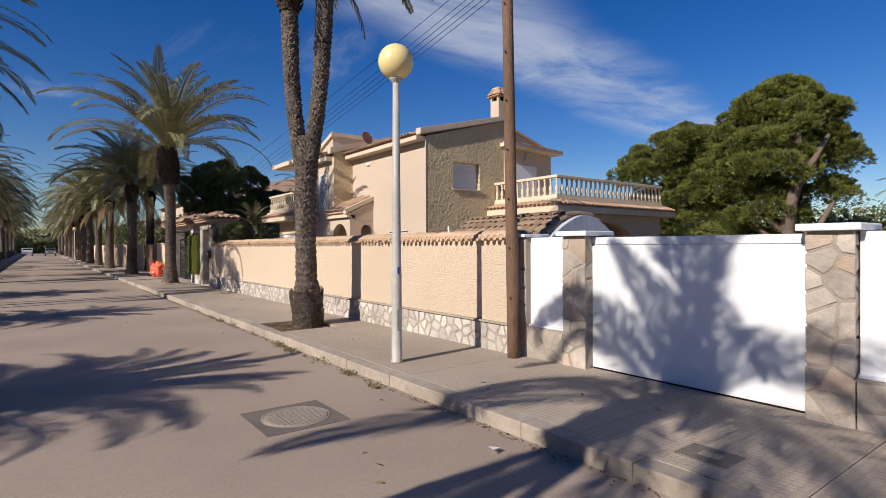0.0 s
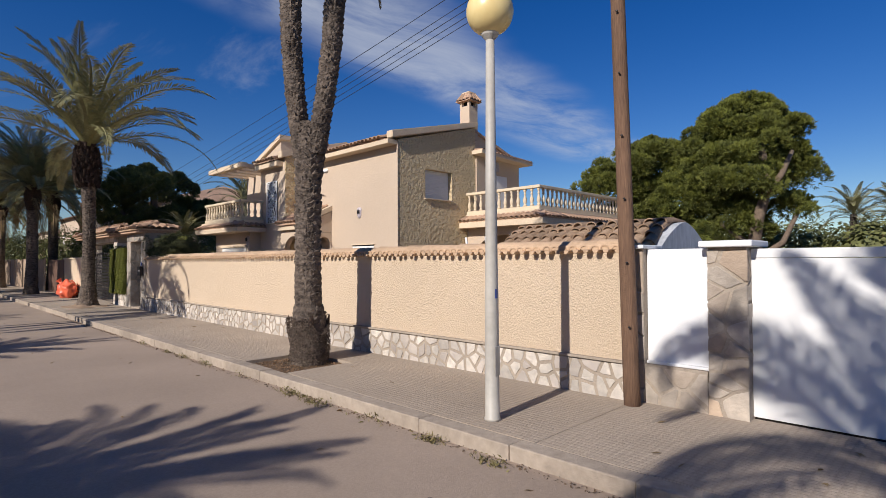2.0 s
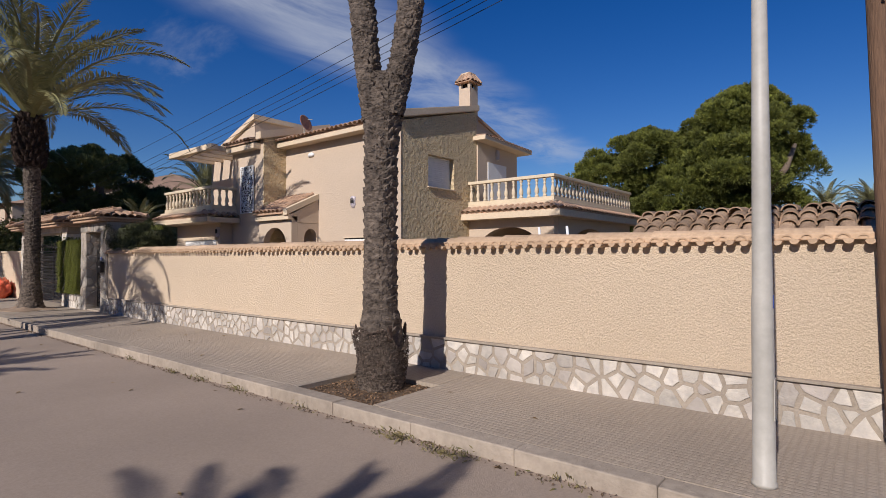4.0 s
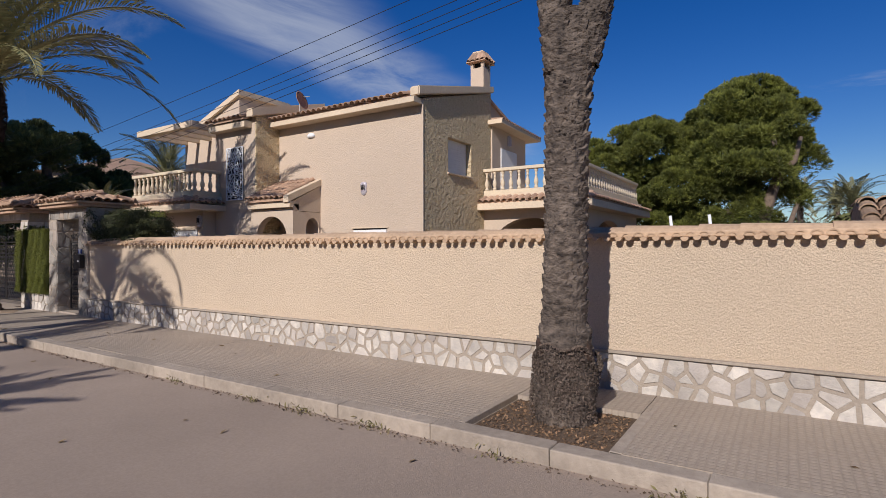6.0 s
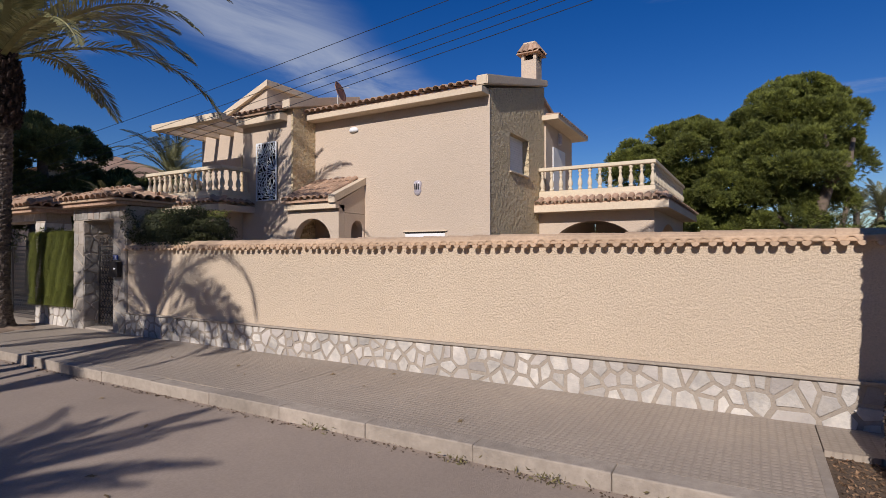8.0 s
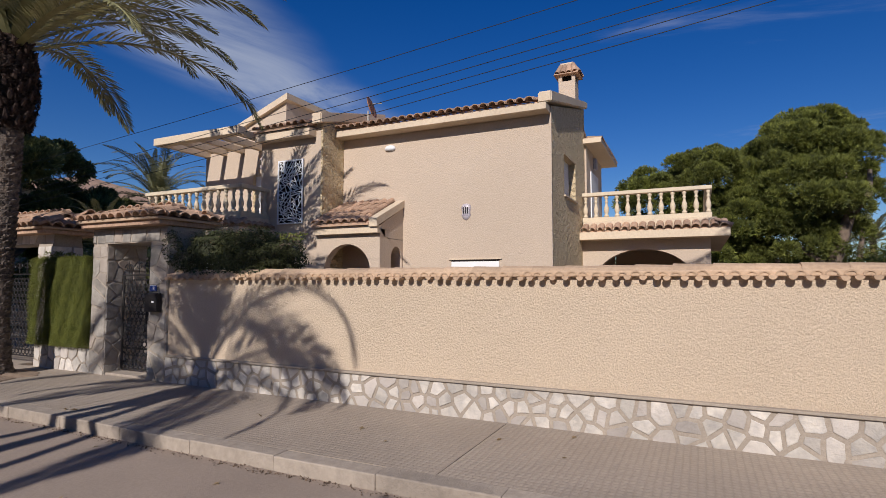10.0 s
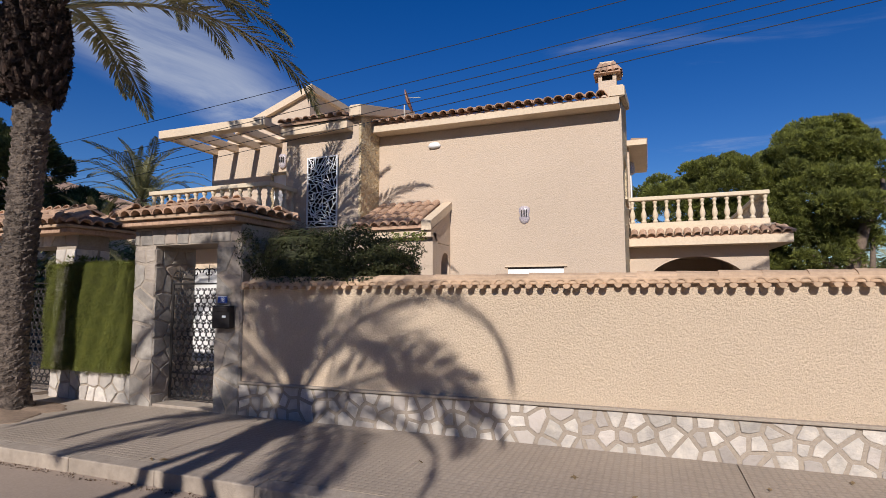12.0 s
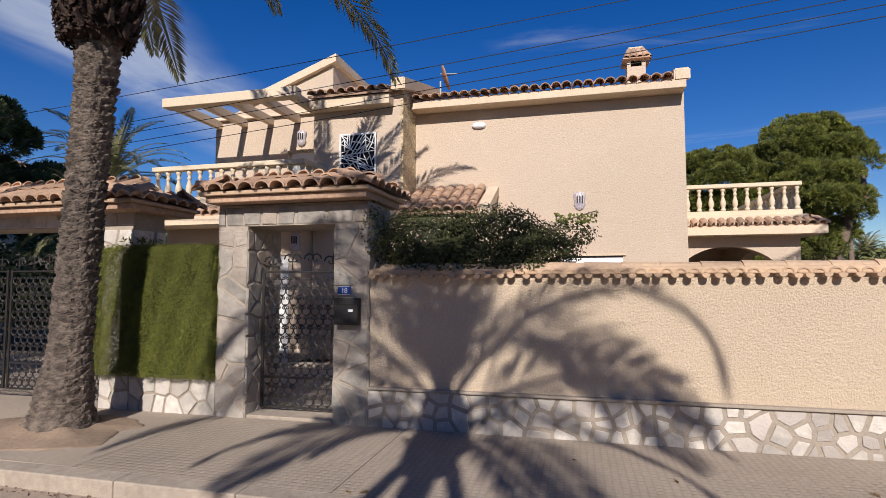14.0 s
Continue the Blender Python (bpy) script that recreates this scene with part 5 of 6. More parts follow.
for x, y, s in ((33.0, 4.9, 0.74), (36.0, 7.0, 0.80), (33.5, 2.6, 0.62), (38.0, 5.2, 0.78), (8.8, 27.6, 0.55)):
    copy_thing(bp, Matrix.Translation((x, y, -0.06)) @ pose(0, 0, 0, 0, 0, rr.uniform(0, 360)) @ Matrix.Diagonal((s, s, s, 1)))

# ---- street lamps ----
lamp = thing("street_lamp", (3.47, 5.52, PAV), "pale grey street lamp with a yellowed globe", "street lamp", "street lamps")
part("post", lathe([(0.072, 0), (0.072, 0.02), (0.064, 0.03), (0.062, 0.6), (0.060, 1.1), (0.057, 1.16), (0.050, 2.0), (0.038, 3.46)], 20, (3.47, 5.52, PAV)), M_GALV, lamp, smooth=True)
part("collar", lathe([(0.04, 0), (0.075, 0.04), (0.085, 0.07), (0.05, 0.09)], 20, (3.47, 5.52, PAV + 3.37)), M_GALV, lamp)
part("globe", lathe([(0.075, -0.20)] + [(0.212 * math.cos(radians(b)), 0.212 * math.sin(radians(b))) for b in range(-65, 90, 8)] + [(0.002, 0.212)], 28, (3.47, 5.52, 3.775)), M_GLOBE, lamp, "yellowed opal plastic globe", True)
part("service_door", boxes((3.434, 3.50, 5.455, 5.462, 0.55, 0.80), bevel=0.003), M_GALV, lamp)
stk = part("sticker", boxes((3.445, 3.475, 5.458, 5.462, 1.22, 1.30)), M_BLUE, lamp, "torn blue sticker")
for x, y in ((4.45, 34.2), (4.3, 56), (3.65, 78), (-3.0, 40), (-3.0, 60), (-3.0, 84)):
    copy_thing(lamp, Matrix.Translation((x, y, PAV)))

# ---- wooden pole and overhead cables ----
pole = thing("utility_pole", (4.78, 4.86, PAV), "weathered brown wooden utility pole leaning slightly", "utility pole")
part("shaft", tube(bmesh.new(), [(4.78 + 0.003 * k, 4.85 + 0.012 * k, PAV - 0.1 + 0.42 * k) for k in range(14)], [0.080 - 0.0010 * k for k in range(14)], 18), M_WOOD, pole, smooth=True)
for k in range(7):
    part("bolt", lathe([(0.012, 0), (0.012, 0.012), (0.004, 0.016)], 8, (4.76, 4.77 + 0.012 * k, 0)), M_IRON, pole, m=Matrix.Translation((-0.062 + 0.0044 * k, 0.065 + 0.008 * k, 0.9 + 0.62 * k)))
CAB = thing("overhead_cables", (4.85, 5.05, 5.2), "black overhead cables sagging along the street", "cables")
for z0, a_, c_ in ((5.20, 0.079, -0.0300), (5.02, 0.086, -0.0395), (4.93, 0.089, -0.0425), (4.84, 0.092, -0.0445), (4.76, 0.0955, -0.0470)):
    pts = [(4.85 + a_ * q, 5.05 + q, z0 + c_ * q + 0.0010 * (q - 18) ** 2 - 0.20) for q in (0, 4, 8, 12, 16, 20, 24, 28, 32, 36, 40)]
    part("cable", tube(bmesh.new(), pts, 0.0048, 6), M_CABLE, CAB)
brk = part("bracket", boxes((4.72, 4.92, 4.94, 5.02, 4.9, 5.0), bevel=0.01), M_IRON, pole, "iron cable bracket")
far_pole = thing("utility_pole", (8.4, 45.2, -0.06), "brown wooden utility pole far along the street", "utility pole")
part("shaft", tube(bmesh.new(), [(8.4, 45.2, -0.1), (8.42, 45.2, 2.5), (8.45, 45.2, 5.6)], [0.12, 0.10, 0.08], 12), M_WOOD, far_pole)

# ---- stone gateway beside the garden wall ----
def stone_pier(parent, y0, y1, x0, x1, top, material=None):
    """A pier of mortar with flagstones on the street side and on both flanks."""
    m_ = material or M_STONE3
    part("pier", boxes((x0, x1, y0, y1, -0.1, top)), M_MORTAR, parent)
    flagstones(parent, (x0, y1, PAV - 0.04), (0, -1, 0), (0, 0, 1), y1 - y0, top - PAV, 0.2, m_, gap=0.022, proud=0.012)
    flagstones(parent, (x0, y0, PAV - 0.04), (1, 0, 0), (0, 0, 1), x1 - x0, top - PAV, 0.18, m_, proud=0.014)
    flagstones(parent, (x1, y1, PAV - 0.04), (-1, 0, 0), (0, 0, 1), x1 - x0, top - PAV, 0.24, m_, gap=0.022, proud=0.012)


HIP_T = barrel_mesh("roof_tile", 0.40, 0.078, 0.095, 0.016, M_TERRA)


def hip_roof(parent, x0, x1, y0, y1, z0, z1, inset):
    """A small hipped roof of half-round tiles on a moulded fascia."""
    part("fascia", boxes((x0 + 0.10, x1 - 0.10, y0 + 0.10, y1 - 0.10, z0 - 0.10, z0 - 0.03), bevel=0.01), M_TERRA, parent, "moulded clay fascia")
    part("soffit", boxes((x0 + 0.05, x1 - 0.05, y0 + 0.05, y1 - 0.05, z0 - 0.028, z0 + 0.012), bevel=0.008), M_CAPT, parent)
    cx = (x0 + x1) / 2
    ya, yb = y0 + inset, y1 - inset
    bm = bmesh.new()
    v = [bm.verts.new(p) for p in ((x0 + 0.06, y0 + 0.06, z0 + 0.013), (x1 - 0.06, y0 + 0.06, z0 + 0.013), (x1 - 0.06, y1 - 0.06, z0 + 0.013), (x0 + 0.06, y1 - 0.06, z0 + 0.013), (cx, ya, z1 - 0.03), (cx, yb, z1 - 0.03))]
    for f in ((0, 1, 2, 3), (0, 4, 1), (2, 5, 3), (0, 3, 5, 4), (1, 4, 5, 2)):
        bm.faces.new([v[i] for i in f])
    part("roof_bed", bm, M_TERRA, parent)
    hx = (x1 - x0) / 2
    sl = Vector((-hx, 0, -(z1 - z0)))
    n = round((y1 - y0) / 0.185)
    for k in range(n):
        y = y0 + (k + 0.5) * (y1 - y0) / n
        for sx in (-1, 1):
            fr = min(1.0, (y - y0) / inset, (y1 - y) / inset)
            rows_ = 2 if fr > 0.6 else 1
            for r in range(rows_):
                u = 0.40 + 0.36 * r
                ln_ = math.hypot(hx, z1 - z0)
                at = Vector((cx + sx * (hx - u * hx / ln_), y, z0 + 0.02 + u * (z1 - z0) / ln_ + 0.012 * r))
                part("roof_tile", HIP_T, None, parent, m=aligned(at, (sx * hx, RNG.uniform(-0.02, 0.02), -(z1 - z0)), (0, 0, 1)))
    n = round((x1 - x0) / 0.185)
    for k in range(n):
        x = x0 + (k + 0.5) * (x1 - x0) / n
        for sy in (-1, 1):
            u = 0.40
            ln_ = math.hypot(inset, z1 - z0)
            edge = y0 if sy < 0 else y1
            at = Vector((x, edge - sy * u * inset / ln_, z0 + 0.02 + u * (z1 - z0) / ln_))
            part("roof_tile", HIP_T, None, parent, m=aligned(at, (RNG.uniform(-0.02, 0.02), sy * inset, -(z1 - z0)), (0, 0, 1)))
    for (xa, ye, yr) in ((x0, y0, ya), (x1, y0, ya), (x0, y1, yb), (x1, y1, yb)):
        a_, b_ = Vector((cx, yr, z1 + 0.0)), Vector((xa, ye, z0 + 0.05))
        d = b_ - a_
        for q in range(2):
            p_ = a_ + d * (0.46 * q + 0.02)
            part("hip_tile", HIP_T, None, parent, m=aligned(p_, d, (0, 0, 1)))
    k = 0
    while ya + 0.3 * k < yb:
        part("ridge_tile", HIP_T, None, parent, m=aligned((cx, ya + 0.3 * k - 0.05, z1 + 0.01), (0, 1, 0.01), (0, 0, 1)))
        k += 1


gateway = thing("stone_gateway", (5.2, 20.7, PAV), "stone gateway with a small hipped clay tile roof", "gateway", kind="structure")
stone_pier(gateway, 19.81, 20.18, 4.89, 5.55, 2.19)
stone_pier(gateway, 21.20, 21.56, 4.89, 5.55, 2.19)
lint = part("lintel", boxes((4.89, 5.55, 19.81, 21.56, 2.192, 2.42)), M_MORTAR, gateway, "rough stone lintel")
flagstones(gateway, (4.89, 21.56, 2.20), (0, -1, 0), (0, 0, 1), 1.75, 0.2, 0.2, M_STONE3)
hip_roof(gateway, 4.60, 5.84, 19.66, 21.70, 2.53, 2.71, 0.60)
part("threshold", boxes((4.92, 5.6, 20.18, 21.20, -0.1, PAV + 0.03), bevel=0.008), M_KERB, gateway, "worn concrete threshold")

def scroll_pts(flip):
    """One lyre-shaped side of a scroll: it rises from the foot, bellies out and curls in at the head."""
    pts = [(0.0, -0.062), (0.020, -0.050), (0.040, -0.026), (0.046, 0.002), (0.040, 0.028), (0.026, 0.044)]
    pts += [(0.026 + 0.016 * math.cos(a) * f, 0.030 + 0.016 * math.sin(a) * f) for a, f in ((2.0, 1.0), (2.9, 0.95), (3.8, 0.85), (4.7, 0.75), (5.6, 0.6))]
    return [(0, flip * a, b) for a, b in pts]


bm = bmesh.new()
for f_ in (-1, 1):
    tube(bm, scroll_pts(f_), 0.0062, 5)
for a_ in (60, 90, 120):
    tube(bm, [(0, 0, -0.066), (0, 0.030 * math.cos(radians(a_)), -0.066 + 0.034 * math.sin(radians(a_)))], [0.007, 0.003], 5)
LYRE = mesh_of("scroll", bm, M_IRON)
CSCROLL = mesh_of("curl", tube(bmesh.new(), [(0, (0.070 - 0.0055 * k) * math.cos(0.62 * k) - 0.02, (0.070 - 0.0055 * k) * math.sin(0.62 * k)) for k in range(12)], 0.008, 6), M_IRON)


def iron_leaf(g, x, y0, y1, z0, z1, low=0.3):
    """A wrought-iron leaf: frame, rails and rows of lyre scrolls, with curls along the top."""
    for ya, yb in ((y0, y0 + 0.03), (y1 - 0.03, y1)):
        part("stile", boxes((x - 0.013, x + 0.013, ya, yb, z0, z1), bevel=0.004), M_IRON, g)
    for za in (z0, z0 + 0.02 + low, z1 - 0.03):
        part("rail", boxes((x - 0.011, x + 0.011, y0 + 0.03, y1 - 0.03, za, za + 0.022), bevel=0.004), M_IRON, g)
    n = max(3, round((y1 - y0 - 0.06) / 0.108))
    w = (y1 - y0 - 0.06) / n
    m_ = int((z1 - z0 - 0.06) / 0.108)
    for k in range(n):
        yc = y0 + 0.03 + (k + 0.5) * w
        for j in range(m_):
            if j % 2 and k == n - 1:
                continue
            part("scroll", LYRE, None, g, m=Matrix.Translation((x + 0.004 * (j % 2), yc + (w / 2 if j % 2 else 0), z0 + 0.09 + j * 0.108)) @ Matrix.Diagonal((1, w / 0.098, 1, 1)))
    q = max(2, round((y1 - y0) / 0.25))
    for k in range(q):
        yc = y0 + (k + 0.5) * (y1 - y0) / q
        up_ = 0.10 + 0.05 * math.sin(math.pi * (k + 0.5) / q)
        for f_ in (-1, 1):
            part("curl", CSCROLL, None, g, m=Matrix.Translation((x, yc + f_ * 0.055, z1 + up_ - 0.025)) @ Matrix.Diagonal((1, f_, 1, 1)))
        part("finial", tube(bmesh.new(), [(x, yc, z1), (x, yc, z1 + up_), (x, yc, z1 + up_ + 0.09)], [0.007, 0.008, 0.002], 6), M_IRON, g)


ig = thing("iron_gate", (5.16, 20.7, PAV), "black wrought-iron gate of scrolls between the stone piers", "gate", "wrought-iron gates")
iron_leaf(ig, 5.16, 20.20, 21.18, PAV + 0.06, 1.72)
part("lock_plate", boxes((5.135, 5.185, 20.23, 20.33, 0.98, 1.14), bevel=0.005), M_IRON, ig, "lock plate")

mb = thing("letter_box", (4.86, 20.0, 1.29), "black metal letter box on the stone pier", "letter box")
part("body", boxes((4.775, 4.862, 19.87, 20.13, 1.16, 1.43), bevel=0.008), M_IRON, mb)
part("flap", boxes((4.767, 4.777, 19.89, 20.11, 1.36, 1.41), bevel=0.003), M_IRON, mb)
part("name_card", boxes((4.768, 4.776, 19.92, 19.97, 1.29, 1.315)), M_LETTER, mb, "small pale name card")
num = thing("number_plate", (4.86, 20.05, 1.5), "blue enamel house number plate reading 18", "number plate")
part("plate", boxes((4.848, 4.862, 19.98, 20.12, 1.455, 1.545), bevel=0.004), M_BLUE, num)
part("rim", boxes((4.845, 4.849, 19.983, 20.117, 1.458, 1.463), (4.845, 4.849, 19.983, 20.117, 1.537, 1.542)), M_LETTER, num, "white rim lines")
for ch, y in (("1", 20.082), ("8", 20.048)):
    fc = bpy.data.curves.new("digit", "FONT")
    fc.body, fc.size, fc.extrude = ch, 0.075, 0.001
    fc.materials.append(M_LETTER)
    dg = new("digit", fc)
    hang(dg, num, aligned((4.845, y, 1.475), (0, -1, 0), (-1, 0, 0)))

# ---- clipped hedge on its stone base ----
hb = thing("hedge_base", (5.1, 22.3, PAV), "low flagstone wall under the hedge", "low wall", kind="structure")
part("core", boxes((4.91, 5.2, 21.57, 22.70, -0.1, 0.56)), M_MORTAR, hb)
flagstones(hb, (4.91, 22.70, PAV - 0.04), (0, -1, 0), (0, 0, 1), 1.13, 0.42, 0.2, M_STONE)
hedge = thing("hedge", (5.05, 22.25, 0.56), "clipped yellow-green cypress hedge on a low stone wall", "hedge")
# plain dark box that fills the hedge behind its leaf layer
part("core", boxes((4.88, 5.3, 21.62, 22.86, 0.56, 1.94), bevel=0.05), M_BUSH, hedge, "solid dark box filling the inside of the hedge")
hr = np.random.RandomState(12)
HX0, HX1, HY0, HY1, HZ0, HZ1 = 4.79, 5.36, 21.57, 23.12, 0.55, 1.98
pts_, nrm_ = [], []
for (axis, val, sgn, n_) in ((0, HX0, -1, 80000), (1, HY0, -1, 26000), (1, HY1, 1, 20000), (2, HZ1, 1, 28000), (2, HZ0, -1, 8000)):
    p = np.stack([hr.uniform(HX0, HX1, n_), hr.uniform(HY0, HY1, n_), hr.uniform(HZ0, HZ1, n_)], 1)
    lump = 0.02 * np.sin(p[:, 1] * 19 + p[:, 2] * 7) + 0.02 * np.sin(p[:, 2] * 15 - p[:, 0] * 9)
    p[:, axis] = val + sgn * (hr.normal(0, 0.012, n_) + lump - 0.01)
    q = np.zeros((n_, 3)); q[:, axis] = sgn; q[:, 2] += 0.3
    pts_.append(p); nrm_.append(q)
hp = np.concatenate(pts_)
part("foliage", leaf_cloud("foliage", hp, np.concatenate(nrm_), 0.016, 12, M_HEDGE, 0.8, 0.45), None, hedge, "dense clipped yellow-green foliage")
n_ = 260
tuft = np.stack([hr.uniform(4.85, 5.3, n_), 22.55 + 0.35 * hr.rand(n_), 1.98 + 0.12 * hr.rand(n_) ** 2], 1)
tagged(part("leafy_sprig", leaf_cloud("leafy_sprig", tuft, np.tile((0, 1.0, 0.1), (n_, 1)), 0.07, 13, M_HEDGE, 0.5, 0.25), None, hedge, "untrimmed sprigs on top"), kind="stuff")

# ---- driveway gateway ----
dg_ = thing("driveway_gateway", (5.2, 25.0, PAV), "stone driveway gateway with a tiled beam", "gateway", kind="structure")
stone_pier(dg_, 22.71, 23.12, 4.91, 5.4, 2.24, M_STONE)
stone_pier(dg_, 26.7, 27.1, 4.91, 5.4, 2.24, M_STONE)
part("beam", boxes((4.93, 5.38, 22.71, 27.1, 2.242, 2.44)), M_MORTAR, dg_, "rendered beam over the driveway")
flagstones(dg_, (4.93, 27.1, 2.25), (0, -1, 0), (0, 0, 1), 4.39, 0.18, 0.22, M_STONE)
hip_roof(dg_, 4.55, 5.78, 22.42, 27.4, 2.50, 2.76, 0.7)
dgate = thing("driveway_gate", (5.2, 24.9, PAV), "black wrought-iron driveway gate of two leaves", "gate", "wrought-iron gates")
iron_leaf(dgate, 5.2, 23.16, 24.88, PAV + 0.08, 1.75)
iron_leaf(dgate, 5.2, 24.92, 26.66, PAV + 0.08, 1.75)

# ---- creeper over the wall ----
def mound(name, lobes, n, size, material, label, category, seed, at, stems=()):
    """A shrub: uneven lobes of many leaves on thin stems."""
    b_ = thing(name, at, label, category)
    r_ = np.random.RandomState(seed)
    cs, ns = [], []
    tot = sum(a * b * c for _, (a, b, c) in lobes)
    for c0, ax in lobes:
        k = int(n * (ax[0] * ax[1] * ax[2] / tot))
        d = r_.normal(0, 1, (k, 3))
        d /= np.linalg.norm(d, axis=1)[:, None]
        rad_ = r_.uniform(0.45, 1.0, (k, 1)) ** 0.45 * (1 + 0.16 * np.sin(d[:, :1] * 9 + c0[0]) * np.sin(d[:, 2:] * 11))
        cs.append(np.array(c0) + d * rad_ * np.array(ax)); ns.append(d + np.array((0, 0, 0.3)))
    part("foliage", leaf_cloud("foliage", np.concatenate(cs), np.concatenate(ns), size, seed, material, 0.6, 0.5), None, b_)
    for st in stems:
        part("stem", tube(bmesh.new(), st, [0.012, 0.009, 0.005][:len(st)], 5), M_BARK, b_)
    return b_


mound("creeper", [((5.45, 19.35, 2.02), (0.5, 0.62, 0.40)), ((5.4, 18.6, 2.02), (0.5, 0.6, 0.36)), ((5.35, 18.15, 1.9), (0.42, 0.45, 0.22)), ((5.0, 19.0, 1.82), (0.22, 0.75, 0.16)), ((5.2, 17.9, 2.05), (0.2, 0.35, 0.14)), ((4.92, 19.75, 2.1), (0.12, 0.16, 0.28)), ((4.98, 18.3, 1.74), (0.16, 0.3, 0.1))],
      34000, 0.036, M_BUSH, "dark glossy creeper spilling over the tile cap", "shrub", 21, (5.4, 18.8, PAV),
      [((5.4, 18.8, PAV), (5.42, 18.8, 1.0), (5.4, 18.7, 2.0)), ((5.45, 19.2, PAV), (5.45, 19.25, 1.0), (5.45, 19.3, 2.0)), ((5.3, 18.1, 2.0), (5.25, 17.85, 2.2), (5.2, 17.55, 2.28)), ((5.3, 18.2, 2.05), (5.25, 17.95, 2.12), (5.22, 17.7, 2.1))])
r2 = np.random.RandomState(5)
sp = np.stack([5.22 + 0.05 * r2.normal(0, 1, 160), 17.55 + 0.4 * r2.rand(160), 2.26 - 0.1 * r2.rand(160)], 1)
ob = bpy.data.objects.get("creeper")
tagged(part("leafy_sprig", leaf_cloud("leafy_sprig", sp, np.tile((-1.0, 0, 0.4), (160, 1)), 0.045, 6, M_HEDGE, 0.8, 0.5), None, ob, "thin leafy sprigs reaching out"), kind="stuff")

# ---- along the far street ----
def far_wall(y0, y1, h, x, material, label, name="far_wall"):
    w_ = thing(name, (x, (y0 + y1) / 2, PAV), label, "garden wall", "garden walls along the street", "structure")
    part("body", boxes((x, x + 0.25, y0, y1, -0.1, h), bevel=0.01), material, w_)
    part("coping", boxes((x - 0.04, x + 0.29, y0, y1, h + 0.001, h + 0.06), bevel=0.012), M_TRIM, w_)


far_wall(27.15, 31.0, 1.70, WX + 0.02, M_STUCCO, "plain cream garden wall beyond the driveway")
M_RUST = mat("brown slatted gate", (0.16, 0.09, 0.06), (0.11, 0.06, 0.045), 8, 0.7, vary=0.15)
sg = thing("slatted_gate", (WX + 0.2, 33, PAV), "dark brown slatted gate in the far wall", "gate")
for k in range(26):
    part("slat", mesh_of("slat", boxes((WX + 0.1, WX + 0.14, 31.1 + 0.15 * k, 31.23 + 0.15 * k, PAV, 1.7), bevel=0.004), M_RUST), None, sg)
fence = thing("board_fence", (WX, 45, PAV), "pale weathered board fence along the far pavement", "fence")
M_BOARD = mat("weathered board", (0.42, 0.31, 0.22), (0.30, 0.215, 0.15), 10, 0.9, vary=0.2)
BD = mesh_of("board", boxes((0, 0.03, 0, 0.38, PAV - 0.05, 1.75), bevel=0.004), M_BOARD)
for k in range(48):
    part("board", BD, None, fence, m=Matrix.Translation((WX + RNG.uniform(-0.01, 0.01), 35.2 + 0.4 * k, RNG.uniform(-0.05, 0.05))))
far_wall(54.6, 80, 1.7, WX, M_STUCCO, "cream wall far along the street")
far_wall(80.2, 150, 1.9, WX, M_HOUSE, "long wall far along the street")
far_wall(-60, 300, 1.6, -4.7, M_STUCCO, "garden wall across the street")
far_wall(-60, -2.45, 1.7, WX + 0.05, M_WHITER, "white wall behind the start of the walk")
end_h = thing("street_end", (0, 190, 0), "dim buildings and trees closing the street", "building", kind="structure")
part("wall", boxes((-14, 16, 190, 196, 0, 5)), M_HOUSE, end_h)

# the five at x=-22 are unseen, added to cut low sky light on the street
for k, (x, y, w_, d_, h_) in enumerate(((12, 44, 9, 10, 5.6), (12, 66, 10, 12, 6.0), (13, 92, 10, 14, 5.4), (-22, 27, 8, 17, 5), (-22, 50, 8, 18, 5), (-22, 5, 8, 17, 5), (-22, -18, 8, 17, 5), (-22, 74, 8, 18, 5))):
    hz = thing("villa", (x + w_ / 2, y, -0.06), "cream tile-roofed villa; those across the street are unseen sky blockers", "house", "villas behind the gardens")
    part("wall", boxes((x, x + w_, y - d_ / 2, y + d_ / 2, -0.1, h_)), M_HOUSE, hz)
    bm = bmesh.new()
    v = [bm.verts.new(p) for p in ((x - 0.5, y - d_ / 2 - 0.5, h_ + 0.002), (x + w_ + 0.5, y - d_ / 2 - 0.5, h_ + 0.002), (x + w_ + 0.5, y + d_ / 2 + 0.5, h_ + 0.002), (x - 0.5, y + d_ / 2 + 0.5, h_ + 0.002), (x + w_ / 2, y - d_ / 4, h_ + 1.5), (x + w_ / 2, y + d_ / 4, h_ + 1.5))]
    for f in ((3, 2, 1, 0), (0, 1, 4), (2, 3, 5), (3, 0, 4, 5), (1, 2, 5, 4)):
        bm.faces.new([v[i] for i in f])
    part("roof", bm, M_TERRA, hz)
    for q in range(3):
        yy = y - d_ / 3 + q * d_ / 3
        wd = part("window", boxes((x - 0.02, x + 0.02, yy - 0.6, yy + 0.6, 3.2, 4.4)), M_SHUT, hz)
        part("window_sill", boxes((x - 0.08, x + 0.02, yy - 0.7, yy + 0.7, 3.1, 3.198)), M_TRIM, wd)

